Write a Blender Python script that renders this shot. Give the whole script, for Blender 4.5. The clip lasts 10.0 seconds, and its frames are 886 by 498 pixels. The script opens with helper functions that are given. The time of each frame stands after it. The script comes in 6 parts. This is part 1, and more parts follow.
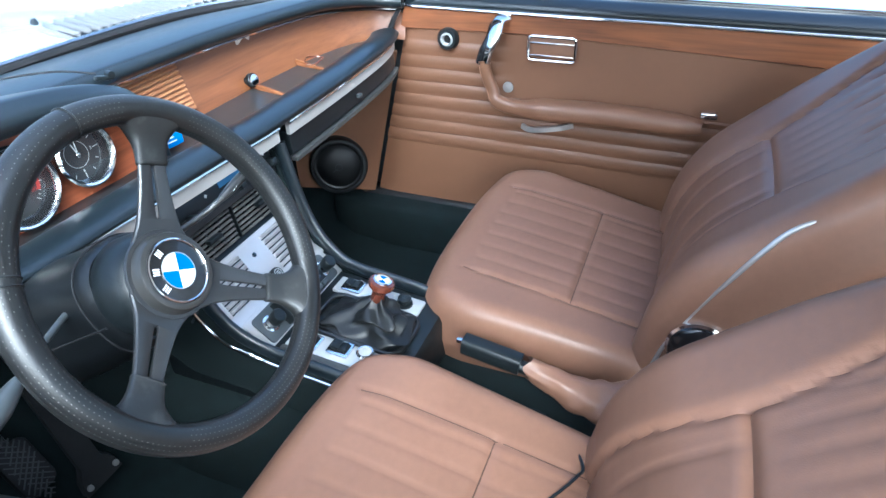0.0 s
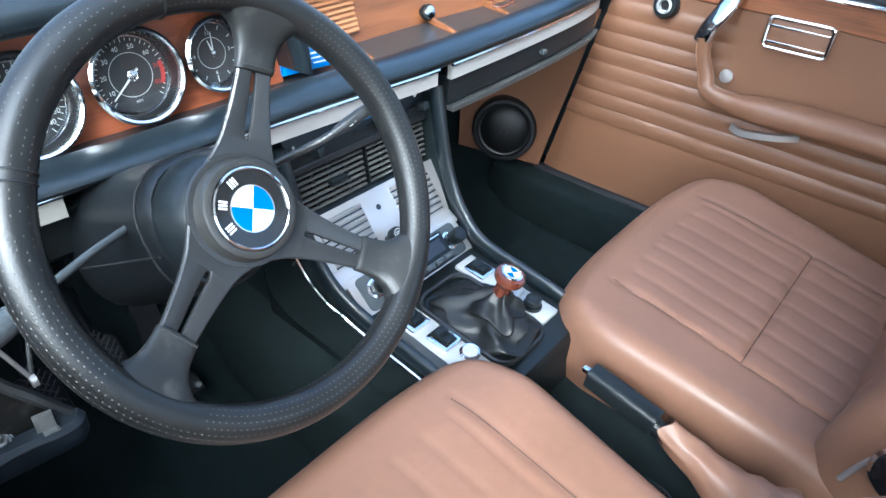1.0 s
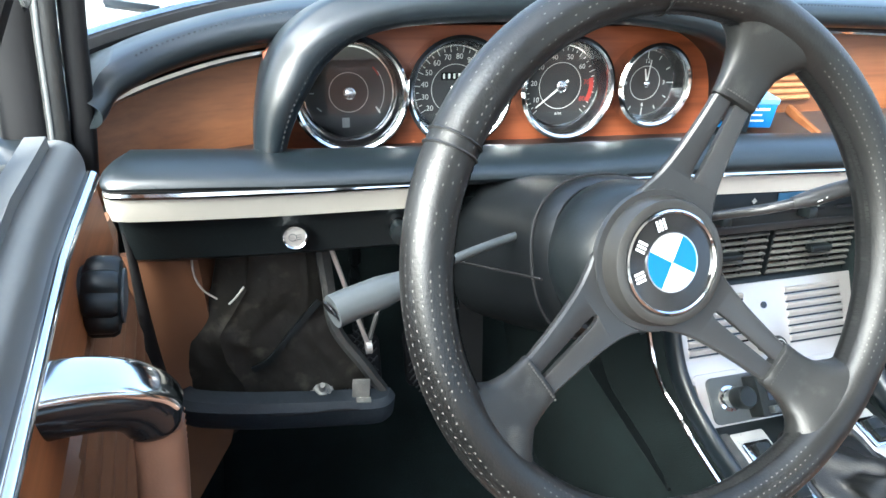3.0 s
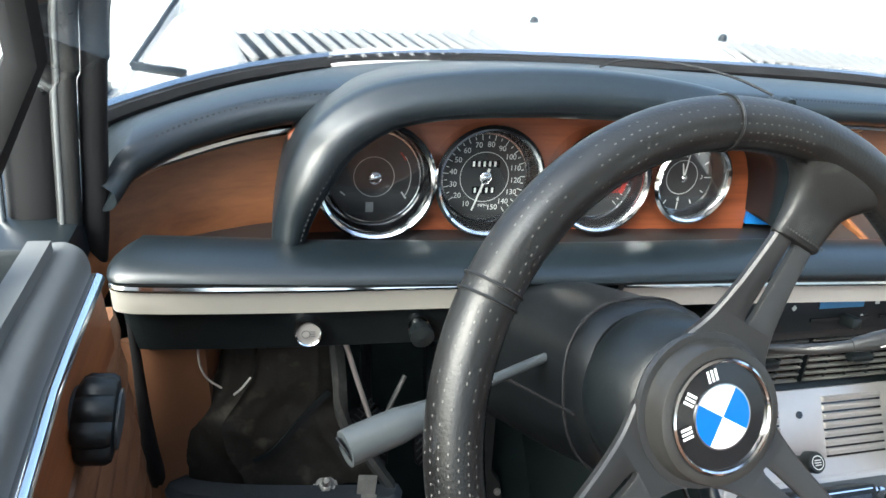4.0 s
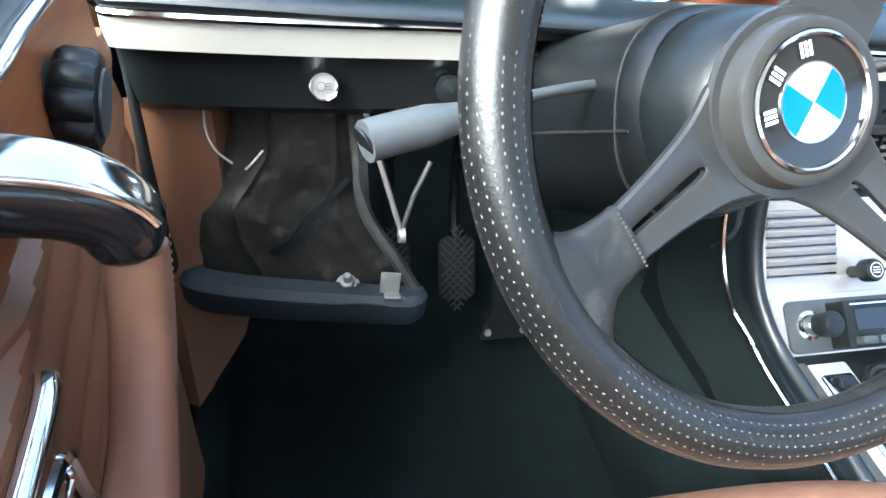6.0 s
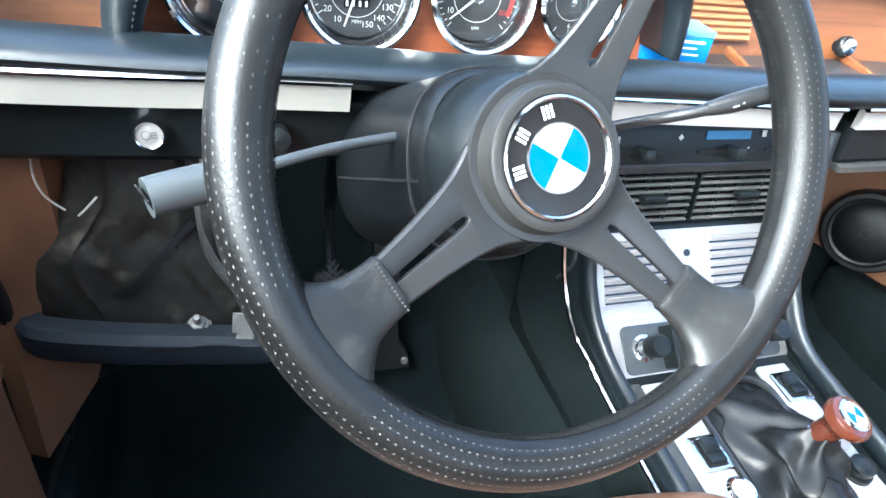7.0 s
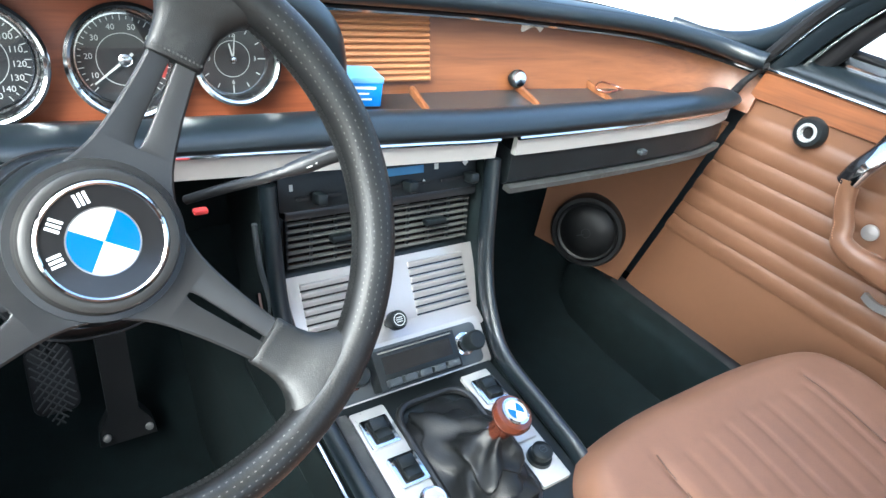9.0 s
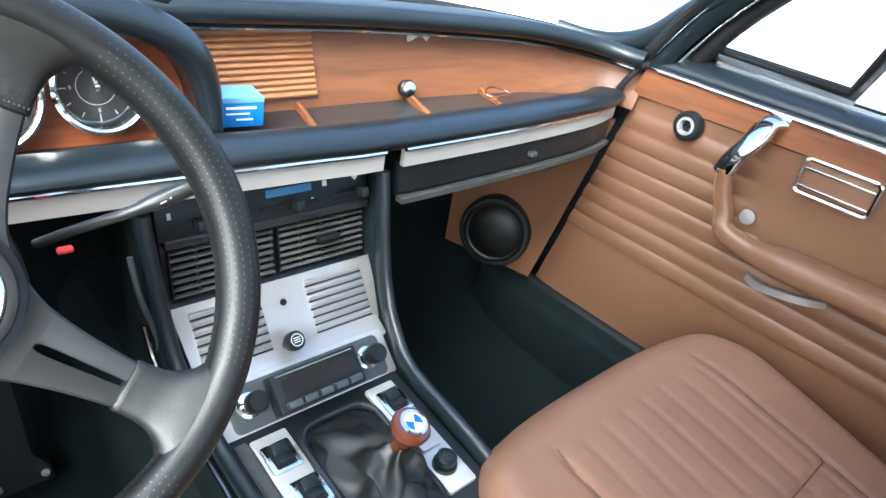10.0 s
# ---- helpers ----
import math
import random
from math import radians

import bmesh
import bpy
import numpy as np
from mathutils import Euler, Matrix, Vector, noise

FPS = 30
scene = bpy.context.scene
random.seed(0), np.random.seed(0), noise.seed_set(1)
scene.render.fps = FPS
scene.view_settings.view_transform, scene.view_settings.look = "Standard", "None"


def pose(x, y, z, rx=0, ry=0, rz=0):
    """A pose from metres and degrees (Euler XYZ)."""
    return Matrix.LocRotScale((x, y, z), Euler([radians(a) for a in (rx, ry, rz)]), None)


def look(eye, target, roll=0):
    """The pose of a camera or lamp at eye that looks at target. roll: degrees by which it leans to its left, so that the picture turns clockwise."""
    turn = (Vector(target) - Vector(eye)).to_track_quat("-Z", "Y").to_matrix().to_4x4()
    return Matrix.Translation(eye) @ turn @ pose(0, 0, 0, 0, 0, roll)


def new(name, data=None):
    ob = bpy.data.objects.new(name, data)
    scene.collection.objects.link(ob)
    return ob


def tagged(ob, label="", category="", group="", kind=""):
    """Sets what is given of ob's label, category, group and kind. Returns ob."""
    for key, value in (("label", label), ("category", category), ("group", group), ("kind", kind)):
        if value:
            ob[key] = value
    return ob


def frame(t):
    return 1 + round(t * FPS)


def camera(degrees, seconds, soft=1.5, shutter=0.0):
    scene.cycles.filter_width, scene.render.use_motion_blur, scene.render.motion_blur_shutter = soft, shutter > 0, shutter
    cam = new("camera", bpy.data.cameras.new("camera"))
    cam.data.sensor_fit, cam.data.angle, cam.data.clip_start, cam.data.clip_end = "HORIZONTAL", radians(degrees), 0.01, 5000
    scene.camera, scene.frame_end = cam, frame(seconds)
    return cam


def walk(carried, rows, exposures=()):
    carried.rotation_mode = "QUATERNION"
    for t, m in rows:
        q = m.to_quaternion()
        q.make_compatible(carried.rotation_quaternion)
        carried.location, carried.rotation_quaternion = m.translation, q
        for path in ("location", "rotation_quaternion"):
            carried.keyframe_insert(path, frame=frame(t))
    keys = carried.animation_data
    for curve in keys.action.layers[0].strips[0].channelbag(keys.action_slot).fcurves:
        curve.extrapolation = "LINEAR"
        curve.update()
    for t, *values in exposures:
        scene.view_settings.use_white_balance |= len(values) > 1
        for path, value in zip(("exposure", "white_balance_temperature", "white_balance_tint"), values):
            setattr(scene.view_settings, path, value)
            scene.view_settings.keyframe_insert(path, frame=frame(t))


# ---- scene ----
SKY, SUN = 0.15, 1.0
cam = camera(70.1, 10.0)
PATH = [
    (0, (-0.712, -0.636, 1.056), (0.816, 0.012, -0.06), -2.3),
    (0.5, (-0.617, -0.587, 1.004), (0.831, 0.152, -0.161), 3.9),
    (1, (-0.564, -0.574, 0.971), (0.675, 0.453, -0.216), 2.2),
    (1.5, (-0.544, -0.538, 0.95), (0.421, 0.719, -0.27), 2.6),
    (2, (-0.545, -0.504, 0.909), (0.236, 0.93, -0.247), 5.2),
    (2.5, (-0.555, -0.49, 0.895), (0.119, 1.031, -0.215), 6.0),
    (3, (-0.578, -0.466, 0.911), (-0.072, 1.132, -0.181), 4.2),
    (3.2, (-0.581, -0.452, 0.909), (-0.094, 1.163, -0.166), 5.0),
    (4.3, (-0.572, -0.401, 0.949), (-0.088, 1.267, -0.043), 6.8),
    (4.5, (-0.568, -0.407, 0.937), (-0.087, 1.251, -0.073), 6.5),
    (5, (-0.574, -0.411, 0.868), (-0.11, 1.158, -0.284), 7.0),
    (5.2, (-0.58, -0.415, 0.841), (-0.163, 1.126, -0.364), 6.9),
    (6.3, (-0.57, -0.435, 0.811), (-0.159, 1.082, -0.426), 6.0),
    (6.5, (-0.55, -0.44, 0.815), (-0.08, 1.075, -0.404), 7.4),
    (7, (-0.507, -0.457, 0.842), (0.118, 1.057, -0.305), 9.3),
    (7.5, (-0.477, -0.473, 0.858), (0.256, 1.028, -0.241), 9.8),
    (8, (-0.435, -0.494, 0.873), (0.438, 0.955, -0.194), 10.6),
    (8.5, (-0.396, -0.513, 0.889), (0.616, 0.872, -0.139), 11.6),
    (9, (-0.375, -0.527, 0.899), (0.71, 0.81, -0.119), 10.8),
    (9.5, (-0.36, -0.533, 0.9), (0.818, 0.73, -0.108), 11.2),
    (10, (-0.339, -0.55, 0.921), (0.915, 0.658, -0.063), 10.1),
]
EXPOSURES = [(t, e, k, -1.0) for t, e, k in ((0.0, 2.45, 4700.0), (0.5, 2.75, 4800.0), (1.0, 2.6, 4800.0), (2.0, 2.85, 5050.0), (2.7, 3.0, 5300.0), (3.2, 3.05, 5500.0), (4.5, 2.0, 5650.0), (5.0, 3.05, 5750.0), (6.5, 3.4, 5050.0), (7.5, 3.15, 5150.0), (8.5, 2.87, 5200.0), (10.0, 2.6, 5200.0))]
walk(cam, [(t, look(eye, target, roll)) for t, eye, target, roll in PATH], EXPOSURES)

# ---- light ----
world = bpy.data.worlds.new("overcast_sky")
scene.world = world
world.use_nodes = True
wn = world.node_tree
sky = wn.nodes.new("ShaderNodeTexSky")
sky.sky_type = 'NISHITA'
sky.sun_disc = False
sky.sun_elevation, sky.sun_rotation = radians(42), radians(-119)
sky.air_density, sky.dust_density, sky.ozone_density = 1.0, 9.0, 0.6
wn.links.new(sky.outputs[0], wn.nodes["Background"].inputs[0])
wn.nodes["Background"].inputs[1].default_value = SKY
sun = new("sun", bpy.data.lights.new("sun", 'SUN'))
sun.data.energy, sun.data.angle, sun.data.color = SUN, radians(60), (1.0, 0.98, 0.95)
sun.matrix_world = look((-2.45, -1.35, 2.5), (0, 0, 0))

# ---- mesh helpers ----
def smoothed(pts, n=8, closed=False):
    """Catmull-Rom through the points."""
    P = [Vector(p) for p in pts]
    out = []
    count = len(P) if closed else len(P) - 1
    for i in range(count):
        if closed:
            a, b, c, d = P[i - 1], P[i], P[(i + 1) % len(P)], P[(i + 2) % len(P)]
        else:
            a, b, c, d = P[max(i - 1, 0)], P[i], P[i + 1], P[min(i + 2, len(P) - 1)]
        for k in range(n):
            t = k / n
            out.append(0.5 * ((2 * b) + (c - a) * t + (2 * a - 5 * b + 4 * c - d) * t * t + (3 * b - a - 3 * c + d) * t ** 3))
    if not closed:
        out.append(P[-1].copy())
    return out


def loft(loops, ring=True, along=False, cap=True):
    """A skin over loops of points. ring: each loop is closed. along: the row of loops is closed."""
    bm = bmesh.new()
    rows = [[bm.verts.new(p) for p in loop] for loop in loops]
    n = len(rows[0])
    for i in range(len(rows) if along else len(rows) - 1):
        a, b = rows[i], rows[(i + 1) % len(rows)]
        for j in range(n if ring else n - 1):
            k = (j + 1) % n
            bm.faces.new((a[j], a[k], b[k], b[j]))
    if ring and cap and not along:
        bm.faces.new(rows[0][::-1])
        bm.faces.new(rows[-1])
    bmesh.ops.recalc_face_normals(bm, faces=bm.faces)
    return bm


def circle(r, n=12, ry=None):
    return [(r * math.cos(2 * math.pi * k / n), (ry or r) * math.sin(2 * math.pi * k / n)) for k in range(n)]


def sweep(path, section, up=(0, 0, 1), closed=False, scale=None, cap=True):
    """The section, in (side, up) metres, drawn along the path."""
    P = [Vector(p) for p in path]
    up = Vector(up)
    loops = []
    for i, p in enumerate(P):
        if closed:
            t = P[(i + 1) % len(P)] - P[i - 1]
        else:
            t = P[min(i + 1, len(P) - 1)] - P[max(i - 1, 0)]
        t.normalize()
        side = t.cross(up).normalized()
        u = side.cross(t)
        k = scale[i] if scale else 1.0
        loops.append([p + side * (a * k) + u * (b * k) for a, b in section])
    return loft(loops, True, closed, cap)


def lathe(profile, n=40):
    """Turned about z, from (radius, height) pairs."""
    loops = [[(max(r, 1e-5) * math.cos(2 * math.pi * k / n), max(r, 1e-5) * math.sin(2 * math.pi * k / n), z) for k in range(n)] for r, z in profile]
    ring = profile[0][0] > 1e-4 and profile[-1][0] > 1e-4
    return loft(loops, True, ring, False)


def block(sx, sy, sz, bevel=0.003, seg=2):
    bm = bmesh.new()
    bmesh.ops.create_cube(bm, size=1.0, matrix=Matrix.Diagonal((sx, sy, sz, 1)))
    if bevel:
        bmesh.ops.bevel(bm, geom=bm.edges[:], offset=min(bevel, 0.45 * min(sx, sy, sz)), segments=seg, profile=0.5, affect='EDGES')
    return bm


def soft_box(sx, sy, sz, r, n, shape=None):
    """A padded box with rounding r and n = (nx, ny, nz) faces a side; shape(p) moves its points."""
    h = Vector((sx / 2, sy / 2, sz / 2))
    seen = {}
    bm = bmesh.new()

    def vert(i, j, k):
        key = (i, j, k)
        if key not in seen:
            p = Vector((-h.x + sx * i / n[0], -h.y + sy * j / n[1], -h.z + sz * k / n[2]))
            rr = min(r, h.x, h.y, h.z)
            core = Vector([max(-(h[a] - rr), min(h[a] - rr, p[a])) for a in range(3)])
            d = p - core
            if d.length > 1e-9:
                p = core + d.normalized() * rr * min(1.0, max(abs(c) for c in d) / rr)
            if shape:
                p = shape(p)
            seen[key] = bm.verts.new(p)
        return seen[key]
    nx, ny, nz = n
    for i in range(nx):
        for j in range(ny):
            for k in (0, nz):
                f = [vert(i, j, k), vert(i + 1, j, k), vert(i + 1, j + 1, k), vert(i, j + 1, k)]
                bm.faces.new(f if k else f[::-1])
    for i in range(nx):
        for k in range(nz):
            for j in (0, ny):
                f = [vert(i, j, k), vert(i + 1, j, k), vert(i + 1, j, k + 1), vert(i, j, k + 1)]
                bm.faces.new(f[::-1] if j else f)
    for j in range(ny):
        for k in range(nz):
            for i in (0, nx):
                f = [vert(i, j, k), vert(i, j + 1, k), vert(i, j + 1, k + 1), vert(i, j, k + 1)]
                bm.faces.new(f if i else f[::-1])
    return bm


def plate(outline, thick, bevel=0.0):
    """A flat plate in xy from an outline, thick in z, its front at z = 0."""
    bm = bmesh.new()
    top = [bm.verts.new((x, y, 0)) for x, y in outline]
    low = [bm.verts.new((x, y, -thick)) for x, y in outline]
    n = len(top)
    bm.faces.new(top)
    bm.faces.new(low[::-1])
    for i in range(n):
        j = (i + 1) % n
        bm.faces.new((top[j], top[i], low[i], low[j]))
    bmesh.ops.recalc_face_normals(bm, faces=bm.faces)
    if bevel:
        edges = [e for e in bm.edges if e.verts[0].co.z > -1e-6 and e.verts[1].co.z > -1e-6]
        bmesh.ops.bevel(bm, geom=edges, offset=bevel, segments=2, profile=0.5, affect='EDGES')
    return bm


def rounded(w, h, r, n=5):
    """The outline of a rounded rectangle round the origin."""
    pts = []
    for cx, cy, a in ((w / 2 - r, h / 2 - r, 0), (-w / 2 + r, h / 2 - r, 90), (-w / 2 + r, -h / 2 + r, 180), (w / 2 - r, -h / 2 + r, 270)):
        for k in range(n + 1):
            t = radians(a + 90 * k / n)
            pts.append((cx + r * math.cos(t), cy + r * math.sin(t)))
    return pts


def moved(bm, m):
    bm.transform(m)
    return bm


def joined(*bms):
    """One bmesh out of several."""
    me = bpy.data.meshes.new("joint")
    out = bmesh.new()
    for b in bms:
        b.to_mesh(me)
        out.from_mesh(me)
        b.free()
    bpy.data.meshes.remove(me)
    return out


def frame_of(origin, z, x=(1, 0, 0)):
    """A pose at origin whose z axis points along z and whose x axis lies near x."""
    z = Vector(z).normalized()
    y = z.cross(Vector(x)).normalized()
    x = y.cross(z)
    return Matrix.Translation(origin) @ Matrix((x, y, z)).transposed().to_4x4()


def part(name, bm, material, parent=None, label="", flat=False, at=None, kind=""):
    me = bpy.data.meshes.new(name)
    bm.to_mesh(me)
    bm.free()
    me.materials.append(material)
    if not flat:
        me.polygons.foreach_set("use_smooth", [True] * len(me.polygons))
        me.set_sharp_from_angle(angle=radians(38))
    ob = new(name, me)
    if parent:
        ob.parent = parent
    if at is not None:
        ob.matrix_basis = at
    return tagged(ob, label, kind=kind)


def thing(name, label, category, at=None, group="", kind=""):
    ob = new(name)
    ob.empty_display_size = 0.05
    if at is not None:
        ob.matrix_basis = at
    return tagged(ob, label, category, group, kind)


# ---- materials ----
def surface(name, color, rough=0.5, metal=0.0, vary=0.12, vary_scale=6.0, grain=0.0, grain_scale=400.0, wear=0.0, wear_color=None, coat=0.0, spread=0.1, cells=False, spec=0.5):
    """A node material: base colour broken up at two scales, gloss that varies, and fine relief."""
    m = bpy.data.materials.new(name)
    m.use_nodes = True
    nt = m.node_tree
    N, L = nt.nodes, nt.links
    b = N["Principled BSDF"]
    co = N.new("ShaderNodeTexCoord")
    big = N.new("ShaderNodeTexNoise")
    big.inputs["Scale"].default_value, big.inputs["Detail"].default_value = vary_scale, 6
    fine = N.new("ShaderNodeTexNoise")
    fine.inputs["Scale"].default_value, fine.inputs["Detail"].default_value = vary_scale * 18, 3
    L.new(co.outputs["Object"], big.inputs["Vector"])
    L.new(co.outputs["Object"], fine.inputs["Vector"])
    add = N.new("ShaderNodeMath")
    add.operation = 'MULTIPLY_ADD'
    add.inputs[1].default_value = 0.35
    L.new(fine.outputs[0], add.inputs[0])
    L.new(big.outputs[0], add.inputs[2])
    ramp = N.new("ShaderNodeMapRange")
    ramp.inputs[1].default_value, ramp.inputs[2].default_value = 0.4, 0.95
    L.new(add.outputs[0], ramp.inputs[0])
    mix = N.new("ShaderNodeMix")
    mix.data_type = 'RGBA'
    mix.inputs[6].default_value = [c * (1 - vary) for c in color] + [1]
    mix.inputs[7].default_value = [min(1, c * (1 + vary)) for c in color] + [1]
    L.new(ramp.outputs[0], mix.inputs[0])
    last = mix.outputs[2]
    if wear:
        spot = N.new("ShaderNodeTexNoise")
        spot.inputs["Scale"].default_value, spot.inputs["Detail"].default_value = vary_scale * 5, 8
        L.new(co.outputs["Object"], spot.inputs["Vector"])
        cut = N.new("ShaderNodeMapRange")
        cut.inputs[1].default_value, cut.inputs[2].default_value, cut.inputs[4].default_value = 0.56, 0.74, wear
        L.new(spot.outputs[0], cut.inputs[0])
        mix2 = N.new("ShaderNodeMix")
        mix2.data_type = 'RGBA'
        L.new(cut.outputs[0], mix2.inputs[0])
        L.new(last, mix2.inputs[6])
        mix2.inputs[7].default_value = list(wear_color or (0.3, 0.3, 0.3)) + [1]
        last = mix2.outputs[2]
    L.new(last, b.inputs["Base Color"])
    rr = N.new("ShaderNodeMapRange")
    rr.inputs[3].default_value, rr.inputs[4].default_value = max(0.02, rough - spread), min(1, rough + spread)
    L.new(ramp.outputs[0], rr.inputs[0])
    L.new(rr.outputs[0], b.inputs["Roughness"])
    b.inputs["Metallic"].default_value = metal
    b.inputs["Specular IOR Level"].default_value = spec
    b.inputs["Coat Weight"].default_value = coat
    b.inputs["Coat Roughness"].default_value = 0.12
    if grain:
        g = N.new("ShaderNodeTexVoronoi" if cells else "ShaderNodeTexNoise")
        g.inputs["Scale"].default_value = grain_scale
        L.new(co.outputs["Object"], g.inputs["Vector"])
        bump = N.new("ShaderNodeBump")
        bump.inputs["Strength"].default_value, bump.inputs["Distance"].default_value = grain, 0.0015
        L.new(g.outputs[0], bump.inputs["Height"])
        L.new(bump.outputs[0], b.inputs["Normal"])
    return m


def wood_grain(name, dark, light, along='X', rough=0.46):
    """Varnished veneer with long streaks and a few pores."""
    m = bpy.data.materials.new(name)
    m.use_nodes = True
    nt = m.node_tree
    N, L = nt.nodes, nt.links
    b = N["Principled BSDF"]
    co = N.new("ShaderNodeTexCoord")
    mp = N.new("ShaderNodeMapping")
    mp.inputs["Scale"].default_value = {'X': (2.2, 14, 26), 'Y': (14, 2.2, 26)}[along]
    L.new(co.outputs["Object"], mp.inputs["Vector"])
    n1 = N.new("ShaderNodeTexNoise")
    n1.inputs["Scale"].default_value, n1.inputs["Detail"].default_value, n1.inputs["Distortion"].default_value = 1.6, 7, 1.2
    L.new(mp.outputs[0], n1.inputs["Vector"])
    mp2 = N.new("ShaderNodeMapping")
    mp2.inputs["Scale"].default_value = {'X': (12, 160, 300), 'Y': (160, 12, 300)}[along]
    L.new(co.outputs["Object"], mp2.inputs["Vector"])
    n2 = N.new("ShaderNodeTexNoise")
    n2.inputs["Scale"].default_value, n2.inputs["Detail"].default_value = 1.0, 4
    L.new(mp2.outputs[0], n2.inputs["Vector"])
    add = N.new("ShaderNodeMath")
    add.operation = 'MULTIPLY_ADD'
    add.inputs[1].default_value = 0.4
    L.new(n2.outputs[0], add.inputs[0])
    L.new(n1.outputs[0], add.inputs[2])
    ramp = N.new("ShaderNodeValToRGB")
    e = ramp.color_ramp.elements
    e[0].position, e[0].color = 0.42, (*dark, 1)
    e[1].position, e[1].color = 0.92, (*light, 1)
    mid = e.new(0.66)
    mid.color = (*[0.45 * a + 0.55 * c for a, c in zip(dark, light)], 1)
    L.new(add.outputs[0], ramp.inputs[0])
    L.new(ramp.outputs[0], b.inputs["Base Color"])
    b.inputs["Roughness"].default_value = rough
    b.inputs["Coat Weight"].default_value, b.inputs["Coat Roughness"].default_value = 0.08, 0.2
    bump = N.new("ShaderNodeBump")
    bump.inputs["Strength"].default_value, bump.inputs["Distance"].default_value = 0.15, 0.0006
    L.new(n2.outputs[0], bump.inputs["Height"])
    L.new(bump.outputs[0], b.inputs["Normal"])
    return m


TAN = surface("tan_leather", (0.174, 0.090, 0.0555), 0.45, spec=0.42, vary=0.16, vary_scale=5, grain=0.05, grain_scale=600, cells=True, spread=0.08, coat=0.05)
TAN.node_tree.nodes["Principled BSDF"].inputs["Coat Roughness"].default_value = 0.38
TAN_DOOR = surface("tan_vinyl", (0.152, 0.073, 0.038), 0.46, vary=0.08, vary_scale=4, grain=0.06, grain_scale=1000, cells=True, spread=0.06)
PILLAR_GREY = surface("greyed_pillar_vinyl", (0.022, 0.023, 0.023), 0.36, vary=0.35, vary_scale=12, wear=0.2, wear_color=(0.06, 0.06, 0.058))
TAN_THREAD = surface("tan_thread", (0.5, 0.28, 0.17), 0.7)
BLACK_PAD = surface("black_padded_vinyl", (0.0050, 0.0082, 0.0108), 0.35, spec=0.60, vary=0.15, vary_scale=7, spread=0.05)
BLACK_LEATHER = surface("worn_black_leather", (0.0068, 0.0071, 0.0072), 0.37, spec=0.5, vary=0.4, vary_scale=9, grain=0.10, grain_scale=520, wear=0.2, wear_color=(0.020, 0.0192, 0.0182), spread=0.08)
SHROUD = surface("black_column_leather", (0.0042, 0.0050, 0.0058), 0.36, spec=0.36, vary=0.2, vary_scale=9, spread=0.06)
# black door padding with sky sheen put into its grey; also worn ridge
SHEEN_WORN_GREY = surface("grey_sheen_and_wear", (0.105, 0.112, 0.115), 0.5, vary=0.15, vary_scale=9, grain=0.05, grain_scale=500)
GREY_LEATHER = surface("greyed_leather", (0.012, 0.0125, 0.0124), 0.42, vary=0.25, vary_scale=14, grain=0.14, grain_scale=1700, cells=True, wear=0.45, wear_color=(0.055, 0.054, 0.05))
BLACK_PLASTIC = surface("black_plastic", (0.0058, 0.0078, 0.0088), 0.40, spec=0.36, vary=0.2, vary_scale=10, grain=0.1, grain_scale=300)
DUSTY_PLASTIC = surface("dusty_black_plastic", (0.040, 0.041, 0.04), 0.5, vary=0.3, vary_scale=14, grain=0.15, grain_scale=300, wear=0.4, wear_color=(0.12, 0.118, 0.11))
SATIN_BLACK = surface("satin_black_metal", (0.030, 0.0305, 0.0315), 0.31, metal=0.35, vary=0.12, vary_scale=6, spread=0.03)
GLOSS_BLACK = surface("gloss_black", (0.01, 0.01, 0.011), 0.12, vary=0.1)
LIP_PAD = surface("blue_black_pad", (0.016, 0.021, 0.027), 0.55, vary=0.3, vary_scale=16, grain=0.25, grain_scale=500, wear=0.3, wear_color=(0.045, 0.05, 0.055))
WORN_STEEL = surface("dusty_steel", (0.20, 0.195, 0.18), 0.5, metal=0.4, vary=0.3, vary_scale=60, wear=0.4, wear_color=(0.32, 0.31, 0.29))
CARPET = surface("black_carpet", (0.0082, 0.0132, 0.0138), 0.95, vary=0.35, vary_scale=30, grain=0.8, grain_scale=900, spec=0.15)
RUBBER = surface("black_rubber", (0.008, 0.008, 0.009), 0.6, vary=0.2, vary_scale=20, spec=0.3)
CHROME = surface("chrome", (0.78, 0.79, 0.8), 0.1, metal=1.0, vary=0.05, vary_scale=20, spread=0.05)
BRUSHED = surface("brushed_aluminium", (0.47, 0.448, 0.432), 0.34, metal=0.7, vary=0.06, vary_scale=5, spread=0.03)
SILVER_BAND = surface("silver_band", (0.42, 0.41, 0.39), 0.4, metal=0.3, vary=0.05, vary_scale=9)
CREAM_BAND = surface("cream_band", (0.23, 0.22, 0.198), 0.42, metal=0.0, vary=0.05, vary_scale=9)
SILVER_PLATE = surface("silver_switch_plate", (0.46, 0.46, 0.45), 0.34, metal=0.4, vary=0.05, vary_scale=12)
WOOD = wood_grain("walnut_veneer", (0.112, 0.0375, 0.0128), (0.205, 0.079, 0.0275))
WOOD_RED = wood_grain("red_walnut_veneer", (0.15, 0.038, 0.014), (0.33, 0.095, 0.036))
WOOD_DOOR = wood_grain("door_veneer", (0.085, 0.027, 0.0085), (0.225, 0.080, 0.026), 'Y')
LOUVRE_WOOD = surface("louvre_plastic", (0.37, 0.162, 0.066), 0.42, vary=0.1, vary_scale=10)
KNOB_WOOD = surface("knob_wood", (0.085, 0.022, 0.011), 0.26, vary=0.15, vary_scale=14, coat=0.5, spread=0.03)
